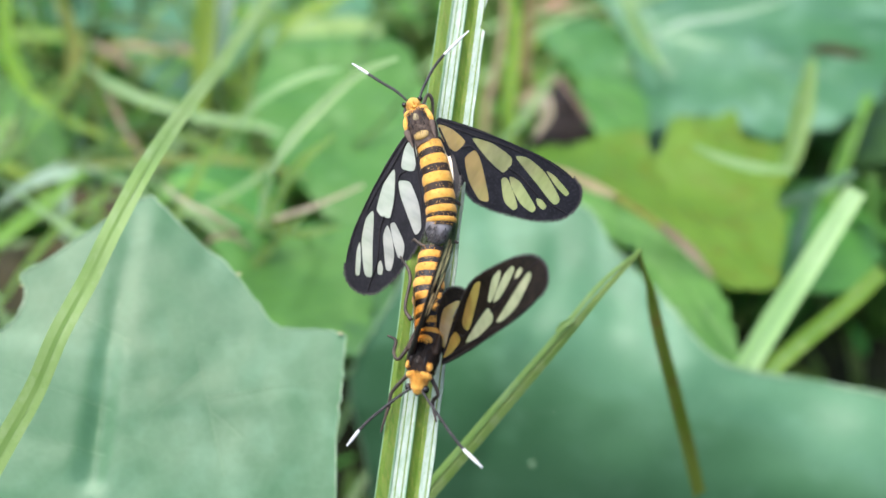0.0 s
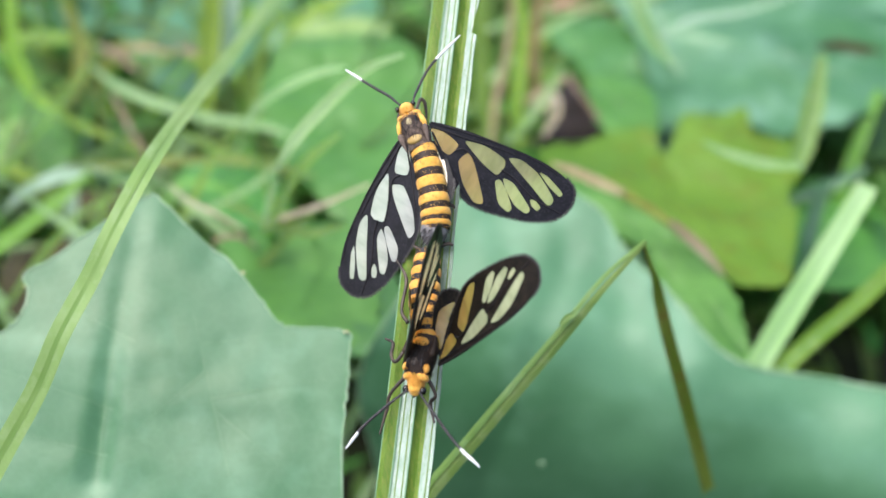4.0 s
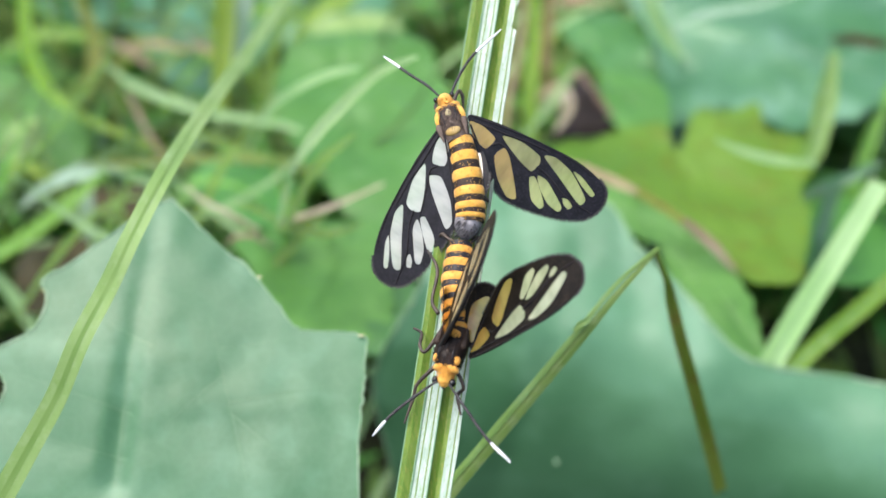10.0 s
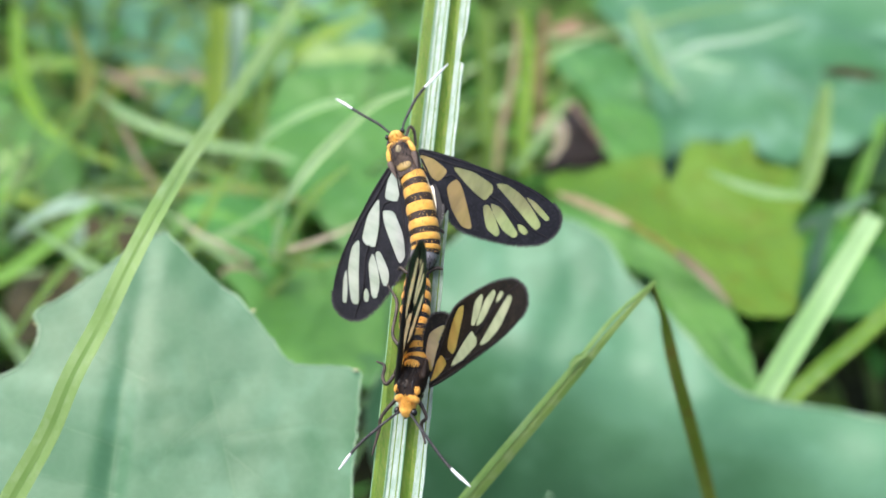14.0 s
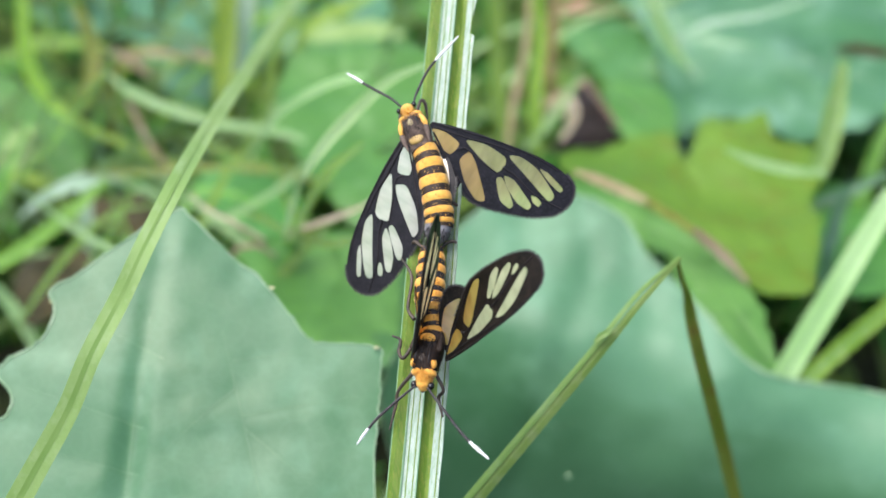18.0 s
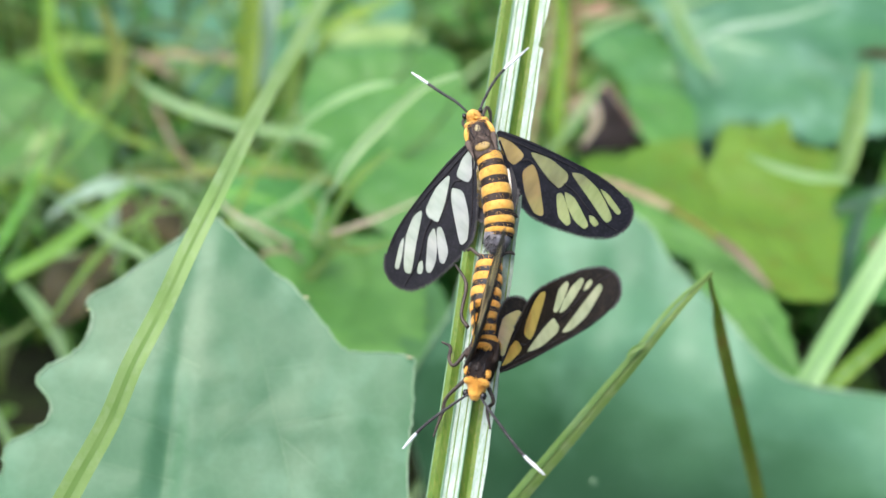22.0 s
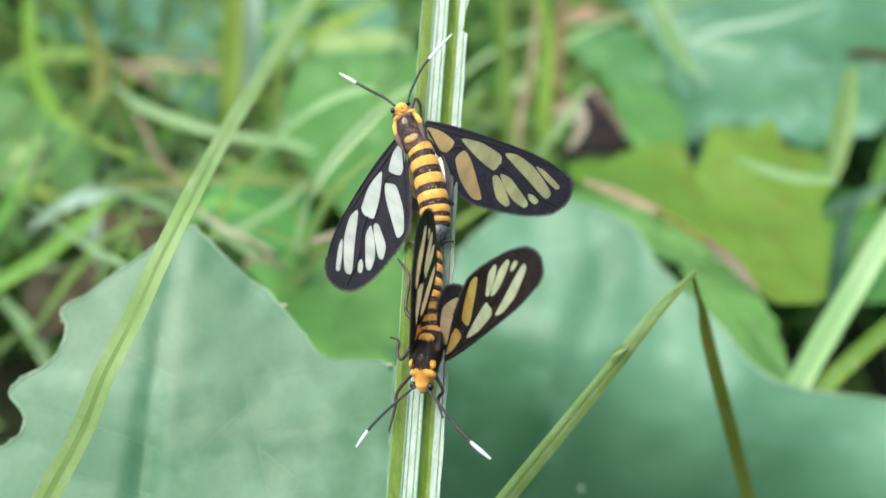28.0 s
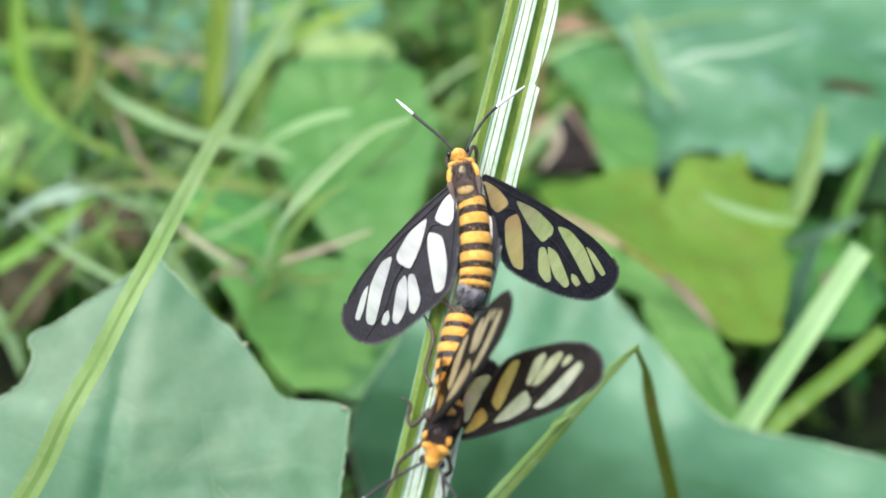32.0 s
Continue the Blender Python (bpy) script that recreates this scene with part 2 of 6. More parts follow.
M_GRASS_MID = surface("mid_green_grass", (0.19, 0.34, 0.07), (0.26, 0.42, 0.12), 80, 0.42, 0.3, 700, 0.5, 0.3, third=(0.3, 0.46, 0.18))
# whitish sheen put into the base colour; plain pale blades share it
M_GRASS_PALE_SHEEN = surface("pale_sheen_grass", (0.34, 0.52, 0.36), (0.5, 0.66, 0.52), 80, 0.4, 0.3, 700, 0.5, 0.25, third=(0.26, 0.45, 0.22), vary=0.1)
M_GRASS_SOFT = surface("soft_pale_green_grass", (0.25, 0.42, 0.11), (0.33, 0.5, 0.17), 80, 0.42, 0.3, 700, 0.5, 0.3, third=(0.37, 0.53, 0.22), stretch=(3, 0.6, 3))
# darker grass green: the gloom between the blades is put into the colour
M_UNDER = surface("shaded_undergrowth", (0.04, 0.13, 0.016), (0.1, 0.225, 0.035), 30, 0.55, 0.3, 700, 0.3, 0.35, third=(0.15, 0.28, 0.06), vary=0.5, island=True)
M_ORANGE_DEEP = surface("deep_orange_scales", (0.68, 0.31, 0.04), (0.8, 0.43, 0.085), 700, 0.6, 0.6, 9000, 0.3, third=(0.55, 0.2, 0.02), sheen=0.2, depth=0.00005)
M_OLIVE = surface("browning_grass", (0.25, 0.3, 0.05), (0.36, 0.39, 0.09), 120, 0.5, 0.3, 800, 0.4, 0.45, third=(0.3, 0.22, 0.06))
M_GRASS_CHANNEL = surface("channel_green_grass", (0.19, 0.34, 0.08), (0.26, 0.41, 0.12), 120, 0.5, 0.3, 800, 0.4, 0.3)
M_OLIVE_GREEN = surface("dull_green_grass", (0.13, 0.23, 0.04), (0.2, 0.31, 0.07), 120, 0.5, 0.3, 800, 0.4, 0.3, third=(0.24, 0.33, 0.12))
M_DRY = surface("dry_stem", (0.42, 0.37, 0.25), (0.54, 0.48, 0.36), 150, 0.6, 0.4, 900, 0.3, third=(0.3, 0.24, 0.15))
M_YELLOW_GRASS = surface("yellow_green_grass", (0.23, 0.4, 0.025), (0.33, 0.5, 0.05), 80, 0.4, 0.3, 700, 0.5, 0.4, vary=0.25)
M_BROWN = surface("brown_straw", (0.13, 0.1, 0.03), (0.22, 0.17, 0.07), 120, 0.6, 0.4, 700, 0.3, third=(0.26, 0.17, 0.1))
M_LITTER = surface("dark_leaf_litter", (0.03, 0.026, 0.008), (0.065, 0.05, 0.014), 120, 0.6, 0.4, 700, 0.3, third=(0.03, 0.045, 0.01))
M_TAN = surface("tan_straw", (0.3, 0.25, 0.13), (0.4, 0.34, 0.2), 150, 0.6, 0.4, 900, 0.3, third=(0.22, 0.17, 0.09))
M_PINK = surface("pinkish_straw", (0.24, 0.18, 0.12), (0.34, 0.27, 0.2), 150, 0.6, 0.4, 900, 0.3, third=(0.2, 0.14, 0.09))
M_RED = surface("reddish_litter", (0.28, 0.14, 0.09), (0.4, 0.24, 0.17), 90, 0.6, 0.4, 700, 0.3, third=(0.2, 0.1, 0.06))
M_DEAD = surface("dead_leaf_brown", (0.011, 0.009, 0.009), (0.022, 0.017, 0.015), 90, 0.7, 0.5, 500, 0.2, third=(0.05, 0.03, 0.024))
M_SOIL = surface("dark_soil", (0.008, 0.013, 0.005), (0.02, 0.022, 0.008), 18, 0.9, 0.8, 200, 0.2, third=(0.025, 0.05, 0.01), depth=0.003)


# ---- mesh tools ----
def part(name, bm, material, parent=None, label="", smooth=True):
    me = bpy.data.meshes.new(name)
    bm.normal_update()
    for e in bm.edges:
        if len(e.link_faces) == 2 and e.calc_face_angle(0) > 0.9:
            e.smooth = False
    bm.to_mesh(me)
    bm.free()
    for f in me.polygons:
        f.use_smooth = smooth
    for m in material if isinstance(material, (list, tuple)) else (material,):
        me.materials.append(m)
    ob = new(name, me)
    ob.parent = parent
    if label:
        ob["label"] = label
    return ob


def smooth_line(points, steps):
    """A Catmull-Rom line through the points."""
    pts = [Vector(p) for p in points]
    ext = [2 * pts[0] - pts[1], *pts, 2 * pts[-1] - pts[-2]]
    out = []
    for i in range(1, len(ext) - 2):
        p0, p1, p2, p3 = ext[i - 1:i + 3]
        for k in range(steps):
            t = k / steps
            out.append(0.5 * (2 * p1 + (p2 - p0) * t + (2 * p0 - 5 * p1 + 4 * p2 - p3) * t * t + (3 * p1 - p0 - 3 * p2 + p3) * t ** 3))
    return out + [pts[-1]]


def smooth_loop(points, steps):
    pts = [Vector(p) for p in points]
    n, out = len(pts), []
    for i in range(n):
        p0, p1, p2, p3 = (pts[(i + k) % n] for k in (-1, 0, 1, 2))
        for k in range(steps):
            t = k / steps
            out.append(0.5 * (2 * p1 + (p2 - p0) * t + (2 * p0 - 5 * p1 + 4 * p2 - p3) * t * t + (3 * p1 - p0 - 3 * p2 + p3) * t ** 3))
    return out


def lerp_list(values, t):
    x = t * (len(values) - 1)
    i = min(int(x), len(values) - 2)
    return values[i] + (values[i + 1] - values[i]) * (x - i)


def tube(points, radii, sides=10, flat=1.0, up=(0, 0, 1), steps=1, bm=None, rough=0.0):
    """A round or flattened body along a line; radii are spread evenly over it."""
    bm = bm or bmesh.new()
    line = smooth_line(points, steps) if steps > 1 else [Vector(p) for p in points]
    rings = []
    for i, p in enumerate(line):
        d = (line[min(i + 1, len(line) - 1)] - line[max(i - 1, 0)]).normalized()
        side = d.cross(Vector(up))
        side = side.normalized() if side.length > 1e-9 else Vector((1, 0, 0))
        top = side.cross(d).normalized()
        r = lerp_list(radii, i / (len(line) - 1))
        ring = []
        for k in range(sides):
            a = 2 * math.pi * k / sides
            rr = r * (1 + rough * (random.random() - 0.5))
            ring.append(bm.verts.new(p + side * (rr * math.cos(a)) + top * (rr * flat * math.sin(a))))
        rings.append(ring)
    for a, b in zip(rings, rings[1:]):
        for k in range(sides):
            bm.faces.new((a[k], a[(k + 1) % sides], b[(k + 1) % sides], b[k]))
    bm.faces.new(rings[0][::-1])
    bm.faces.new(rings[-1])
    return bm


def ball(c, r, scale=(1, 1, 1), turn=None, seg=16, bm=None):
    bm = bm or bmesh.new()
    m = Matrix.Translation(c) @ (turn or Matrix()) @ Matrix.Diagonal((*scale, 1))
    bmesh.ops.create_uvsphere(bm, u_segments=seg, v_segments=seg // 2 + 2, radius=r, matrix=m)
    return bm


def blade(points, widths, facing, fold=0.25, thick=0.00018, steps=10, across=6, bm=None, twist=0.0, wave=0.0):
    """A grass blade along a line, folded along its midrib, with a front and a back."""
    bm = bm or bmesh.new()
    line = smooth_line(points, steps)
    rows, n = [], len(line)
    for i, p in enumerate(line):
        t = i / (n - 1)
        d = (line[min(i + 1, n - 1)] - line[max(i - 1, 0)]).normalized()
        side = d.cross(Vector(facing)).normalized()
        side = (Matrix.Rotation(twist * t, 3, d) @ side) if twist else side
        nor = side.cross(d).normalized()
        w = lerp_list(widths, t) / 2
        front, back = [], []
        for k in range(across + 1):
            s = 2 * k / across - 1
            q = p + side * (s * w) + nor * ((abs(s) - 0.5) * fold * w + wave * w * math.sin(9 * t + 3 * s))
            front.append(bm.verts.new(q))
            back.append(bm.verts.new(q - nor * thick * (1.3 - abs(s))))
        rows.append(front + back[::-1])
    for a, b in zip(rows, rows[1:]):
        m = len(a)
        for k in range(m):
            bm.faces.new((a[k], a[(k + 1) % m], b[(k + 1) % m], b[k]))
    bm.faces.new(rows[0][::-1])
    bm.faces.new(rows[-1])
    return bm


def leaf_mesh(outline, centre, veins=(), steps=6, rings=14, bulge=0.0, wave=0.0, tooth=0.0, groove=0.0004, thick=0.0003, seed=1, fold=0.0, bend=None, dome=None, crease=0.035):
    """A lobed leaf: rings from its centre to a toothed margin, creased along its veins, with a front and a back."""
    rnd = random.Random(seed)
    bm = bmesh.new()
    c = Vector(centre)
    loop = smooth_loop(outline, steps)
    n = len(loop)
    nor = Vector((0, 0, 0))
    for i in range(n):
        nor += (loop[i] - c).cross(loop[(i + 1) % n] - c)
    nor.normalize()
    if nor.z < 0:
        nor = -nor
    loop = [p + (p - c).normalized() * (tooth * (rnd.random() ** 3) * 2) for i, p in enumerate(loop)]
    size = sum((p - c).length for p in loop) / n
    lines = [(Vector(a), Vector(b)) for a, b in veins]

    across = Vector(bend[:3]) if bend else None

    def relief(p):
        k = min(1.0, (p - c).length / (1.2 * size))
        h = bulge * size * (1 - k * k) + wave * size * noise.noise(p * (1.6 / size)) + 0.2 * wave * size * noise.noise(p * (6 / size))
        if bend:
            s = (p - c).dot(across) / size
            h -= size * (0.3 * s + bend[3] * min(0.0, s - bend[4]) ** 2)
        if dome:
            s = (p - c).dot(Vector(dome[:3])) / size
            h += dome[3] * size * (0.6 - s * s)
        for i, (a, b) in enumerate(lines):
            ab = b - a
            t = max(0.0, min(1.0, (p - a).dot(ab) / ab.length_squared))
            gap = (p - a - ab * t).length
            h -= groove * (1.0 if i == 0 else 0.07) * math.exp(-(gap / ((crease if i == 0 else 0.6 * crease) * size)) ** 2) * (1.15 - t)
            if i == 0 and fold:
                h += fold * (gap * gap / (gap + 0.06 * size))
        return nor * h

    for off, flip in ((0.0, False), (-thick, True)):
        mid = bm.verts.new(c + relief(c) + nor * off)
        prev = None
        for j in range(1, rings + 1):
            k = j / rings
            ring = []
            for p in loop:
                q = c + (p - c) * k
                ring.append(bm.verts.new(q + relief(q) + nor * (off if j < rings else off * 0.5)))
            for i in range(n):
                if prev is None:
                    f = (mid, ring[i], ring[(i + 1) % n])
                else:
                    f = (prev[i], ring[i], ring[(i + 1) % n], prev[(i + 1) % n])
                bm.faces.new(f[::-1] if flip else f)
            prev = ring
    bmesh.ops.recalc_face_normals(bm, faces=bm.faces)
    ribs = []
    for a, b in lines:
        ribs.append([q + relief(q) for q in (a.lerp(b, i / 14) for i in range(15))])
    edge = [p + relief(p) for p in loop]
    return bm, ribs, edge + edge[:1]


def thing(name, label, category, group="", kind=""):
    return tagged(new(name), label, category, group, kind)


# ---- ground ----
def ground_sheet():
    bm = bmesh.new()
    n = 60
    grid = []
    for i in range(n + 1):
        row = []
        for j in range(n + 1):
            x, y = 3.0 * (2 * i / n - 1) ** 3, 0.4 + 3.0 * (2 * j / n - 1) ** 3
            row.append(bm.verts.new((x, y, 0.012 * noise.noise((x * 9, y * 9, 0)) - 0.006)))
        grid.append(row)
    for i in range(n):
        for j in range(n):
            bm.faces.new((grid[i][j], grid[i + 1][j], grid[i + 1][j + 1], grid[i][j + 1]))
    ring = [(-3, -2.6), (3, -2.6), (3, 3.4), (-3, 3.4)]
    far = [(-2000, -2000), (2000, -2000), (2000, 2000), (-2000, 2000)]
    vi = [bm.verts.new((*p, -0.006)) for p in ring]
    vo = [bm.verts.new((*p, -0.006)) for p in far]
    for k in range(4):
        bm.faces.new((vo[k], vo[(k + 1) % 4], vi[(k + 1) % 4], vi[k]))
    tagged(part("ground", bm, M_SOIL), "dark greenish soil under the undergrowth", "ground", kind="structure")


ground_sheet()

# ---- the broad grass blade that carries the moths ----
MM = 0.001


def mm(*p):
    return Vector(p) * MM


def broad_blade():
    """A pleated blade: two folds, each with a green face and one pale with painted sheen; torn along one edge."""
    base = thing("broad_grass_blade", "broad pleated green grass blade with painted sheen and torn edge", "grass")
    left = smooth_line([(-6, -58.21, 17.81), (-4.79, -41.88, 12.92), (-3.19, -23.06, 7.27), (-2.1, -9.19, 3.11), (-1.09, 6.75, -1.68), (0.32, 24.04, -6.86), (1.84, 42.86, -12.51), (3.75, 67.07, -19.77)], 44)
    n = len(left)
    # offsets across in mm, height of each fold in mm
    across = [(0.0, 0.25), (0.55, 0.55), (1.15, 0.2), (1.3, 0.0), (2.1, 0.35), (2.75, 0.62), (2.85, 0.3), (3.35, -0.1), (3.8, 0.05), (4.3, 0.3), (5.1, 0.62)]
    faces = [("green_face", 0, 2, M_BLADE), ("sheen_face", 2, 5, M_BLADE_SHEEN), ("groove", 5, 8, M_BLADE), ("sheen_edge_face", 8, 10, M_BLADE_SHEEN)]
    rnd = random.Random(4)
    for name, a, b, mat in faces:
        bm = bmesh.new()
        rows = []
        for i, p in enumerate(left):
            p = Vector(p)
            t = i / (n - 1)
            wid = 1.0 if t < 0.75 else max(0.25, 1 - (t - 0.75) * 2.2)
            cut = 0.0
            if name == "sheen_edge_face":
                y = p.y
                cut = 0.25 + 0.05 * math.sin(y * 1.1) + 0.02 * rnd.random()
                if y < -24.3:
                    cut = 0.9
                elif 20.9 < y < 24.6:
                    cut = 0.25 + 0.75 * (1 - (y - 20.9) / 3.7) ** 0.8 + 0.05 * rnd.random()
            front, back = [], []
            for k in range(a, b + 1):
                x, h = across[k]
                if k == b and cut:
                    x0, h0 = across[k - 1]
                    x, h = x - (x - x0) * cut, h - (h - h0) * cut
                q = p + Vector((x * wid, -0.12 * x, h))
                front.append(bm.verts.new(q * MM))
                back.append(bm.verts.new((q - Vector((0, 0, 0.16))) * MM))
            rows.append(front + back[::-1])
        for r0, r1 in zip(rows, rows[1:]):
            m = len(r0)
            for k in range(m):
                bm.faces.new((r0[k], r0[(k + 1) % m], r1[(k + 1) % m], r1[k]))
        bm.faces.new(rows[0][::-1])
        bm.faces.new(rows[-1])
        bmesh.ops.recalc_face_normals(bm, faces=bm.faces)
        part(name, bm, mat, base)
    for x, h in ((0.0, 0.25), (1.22, 0.12), (2.8, 0.6)):
        bm = tube([(Vector(p) + Vector((x, -0.12 * x, h))) * MM for p in left[::8]], [0.00007, 0.00007], 6)
        part("rib", bm, M_VEIN, base)
    for x, h in ((1.7, 0.19), (2.4, 0.49), (4.5, 0.4)):
        bm = tube([(Vector(p) + Vector((x, -0.12 * x, h))) * MM for p in left[::8]], [0.00006, 0.00005], 6)
        part("rib", bm, M_BLADE, base)
    return base


# ---- moths ----
OUTLINE = [(0, 0.0), (0.195, -0.046), (0.42, -0.07), (0.68, -0.088), (0.86, -0.072), (0.965, -0.03), (1.0, 0.03), (1.0, 0.11), (0.945, 0.2), (0.82, 0.272),
           (0.655, 0.318), (0.5, 0.342), (0.394, 0.33), (0.28, 0.267), (0.149, 0.174), (0.043, 0.067)]
WINDOWS = [[(0.023, 0.037), (0.106, 0.024), (0.205, 0.05), (0.18, 0.13), (0.089, 0.103)],
           [(0.25, 0.014), (0.369, -0.012), (0.497, 0.006), (0.516, 0.045), (0.494, 0.108), (0.379, 0.074)],
           [(0.265, 0.149), (0.297, 0.08), (0.356, 0.124), (0.495, 0.292), (0.44, 0.312), (0.343, 0.247)],
           [(0.522, 0.159), (0.546, 0.136), (0.605, 0.178), (0.674, 0.25), (0.661, 0.278), (0.593, 0.26)],
           [(0.562, 0.119), (0.629, 0.118), (0.774, 0.203), (0.766, 0.239), (0.691, 0.228), (0.605, 0.171)],
           [(0.545, -0.005), (0.612, -0.032), (0.735, -0.006), (0.878, 0.085), (0.86, 0.132), (0.705, 0.064)],
           [(0.745, -0.018), (0.806, -0.016), (0.92, 0.029), (0.91, 0.056), (0.835, 0.032)],
           [(0.764, 0.157), (0.797, 0.15), (0.839, 0.17), (0.828, 0.197), (0.79, 0.188)]]
HIND = [(0, 0), (0.12, -0.03), (0.3, 0.0), (0.41, 0.08), (0.42, 0.17), (0.35, 0.23), (0.22, 0.2), (0.1, 0.12)]
HIND_WINDOWS = [[(0.05, 0.015), (0.17, 0.0), (0.31, 0.05), (0.34, 0.12), (0.24, 0.165), (0.1, 0.095)]]
MATE_WINDOWS = WINDOWS[:6] + WINDOWS[7:]


def rounded(points, share=0.19):
    """The outline with its corners cut, so that it stays angular yet soft."""
    out = []
    for i, p in enumerate(points):
        a, b = points[i - 1], points[(i + 1) % len(points)]
        out += [tuple(p[k] + (a[k] - p[k]) * share for k in (0, 1)), tuple(p[k] + (b[k] - p[k]) * share for k in (0, 1))]
    return out


def membrane(outline, windows, length, sign, camber):
    """The wing's scaled sheet, with an opening for each window; returns its mesh and the panes."""
    def lift(u, v):
        return camber * length * (0.25 - (u - 0.5) ** 2) - 0.25 * camber * length * v + 0.0012 * length * math.sin(34 * v + 7 * u)

    def at(p):
        return Vector((p.x * length, sign * p.y * length, lift(p.x, p.y)))

    bm = bmesh.new()
    edges = []
    loops = [smooth_loop([(a, b, 0) for a, b in outline], 8)] + [smooth_loop([(a, b, 0) for a, b in rounded(w)], 3) for w in windows]
    for lp in loops:
        vs = [bm.verts.new((p.x, p.y, 0)) for p in lp]
        edges += [bm.edges.new((vs[i], vs[(i + 1) % len(vs)])) for i in range(len(vs))]
    bmesh.ops.triangle_fill(bm, use_beauty=True, use_dissolve=False, edges=edges)
    for v in bm.verts:
        v.co = at(v.co)
    ext = bmesh.ops.extrude_face_region(bm, geom=bm.faces[:])
    for v in ext["geom"]:
        if isinstance(v, bmesh.types.BMVert):
            v.co.z -= 0.00005
    bmesh.ops.recalc_face_normals(bm, faces=bm.faces)
    panes = []
    for lp in loops[1:]:
        pm = bmesh.new()
        c = sum((p for p in lp), Vector()) / len(lp)
        mid = at(c) + Vector((0, 0, 0.00002))
        rings = []
        for k in (1.0, 0.55):
            rings.append([pm.verts.new(at(c + (p - c) * k * (1.015 if k == 1 else 1)) - Vector((0, 0, 0.000025))) for p in lp])
        mv = pm.verts.new(mid - Vector((0, 0, 0.000045)))
        m = len(lp)
        for i in range(m):
            pm.faces.new((rings[0][i], rings[0][(i + 1) % m], rings[1][(i + 1) % m], rings[1][i]))
            pm.faces.new((rings[1][i], rings[1][(i + 1) % m], mv))
        panes.append(pm)
    # fringe of hair scales round the outer margin
    fr = bmesh.new()
    rnd = random.Random(7)
    lp = loops[0]
    m = len(lp)
    for i in range(m):
        p, q = lp[i], lp[(i + 1) % m]
        d = (q - p)
        out = Vector((d.y, -d.x, 0)).normalized()
        if p.x < 0.2 or (p.y < 0.0 and p.x < 0.9):
            continue
        for k in range(20):
            s = p + d * rnd.random()
            tip = s + out * (0.010 + 0.016 * rnd.random()) + d.normalized() * (rnd.random() - 0.5) * 0.012
            w = d.normalized() * 0.0015
            fr.faces.new([fr.verts.new(at(x)) for x in (s - w, s + w, tip)])
    # raised veins
    vn = bmesh.new()
    for line in (((0.0, 0.0), (0.2, -0.035), (0.44, -0.068), (0.7, -0.078), (0.86, -0.058)), ((0.02, 0.02), (0.12, 0.008), (0.25, -0.008), (0.4, -0.035), (0.55, -0.05)), ((0.21, 0.09), (0.26, 0.06), (0.38, 0.092), (0.52, 0.12)),
                 ((0.52, 0.07), (0.62, 0.085), (0.78, 0.14), (0.97, 0.15)), ((0.03, 0.05), (0.16, 0.15), (0.3, 0.25), (0.42, 0.322))):
        if max(p[0] for p in outline) > 0.6:
            tube([at(Vector((*p, 0))) + Vector((0, 0, 0.00003)) for p in line], [0.00009, 0.00005], 6, steps=6, bm=vn)
    return bm, panes, fr, vn


def wing(parent, name, windows, outline, length, sign, m, camber=0.05, swell=1.15, amber=(0,), pane_mat=None, sheet=None, costa=0.0):
    wide = []
    for w in windows:
        cu, cv = sum(p[0] for p in w) / len(w), sum(p[1] for p in w) / len(w)
        wide.append([(cu + (a - cu) * swell, cv + (b - cv) * swell) for a, b in w])
    windows = wide
    bm, panes, fr, vn = membrane(outline, windows, length, sign, camber)
    w = part(name, bm, sheet or M_WING, parent, smooth=True)
    w.matrix_basis = m
    for k, pm in enumerate(panes):
        part("window_pane", pm, M_WINDOW_Y if k in amber else pane_mat or M_WINDOW, w, "amber basal wing window" if k in amber else "clear yellowish wing window")
    part("fringe", fr, M_FRINGE, w)
    if costa:
        line = [Vector((u * length, sign * v * length, camber * length * (0.25 - (u - 0.5) ** 2))) for u, v in outline[:6]]
        part("costa", tube(line, [costa, costa * 0.9, costa * 0.75, costa * 0.5, costa * 0.3], 8), M_BLACK, w, "thick black leading edge")
    if len(vn.verts):
        part("vein", vn, M_BLACK, w)
    else:
        vn.free()
    return w


def axes(root, tip, normal, back=0.0):
    """The pose of a wing in its moth's space, root and tip in mm."""
    r, t = Vector(root), Vector(tip)
    x = (t - r).normalized()
    z = Vector(normal)
    z = (z - x * z.dot(x)).normalized()
    y = z.cross(x)
    m = Matrix((x, y, z)).transposed().to_4x4()
    m.translation = (r + z * back) * MM
    return m


def fur(points, radius, count, length, lean, seed, up=(0, 0, 1)):
    """Short hair scales standing off a rounded body along a line."""
    rnd = random.Random(seed)
    bm = bmesh.new()
    line = smooth_line(points, 6)
    for _ in range(count):
        i = rnd.randrange(len(line) - 1)
        d = (line[i + 1] - line[i]).normalized()
        side = d.cross(Vector(up)).normalized()
        top = side.cross(d)
        a = rnd.random() * 2 * math.pi
        n = side * math.cos(a) + top * math.sin(a)
        p = line[i].lerp(line[i + 1], rnd.random()) + n * lerp_list(radius, i / (len(line) - 1)) * 0.97
        tip = p + (n * 0.5 + d * lean).normalized() * length * (0.6 + 0.8 * rnd.random())
        w = n.cross(d).normalized() * length * 0.12
        bm.faces.new([bm.verts.new(q) for q in (p - w, p + w, tip)])
    return bm


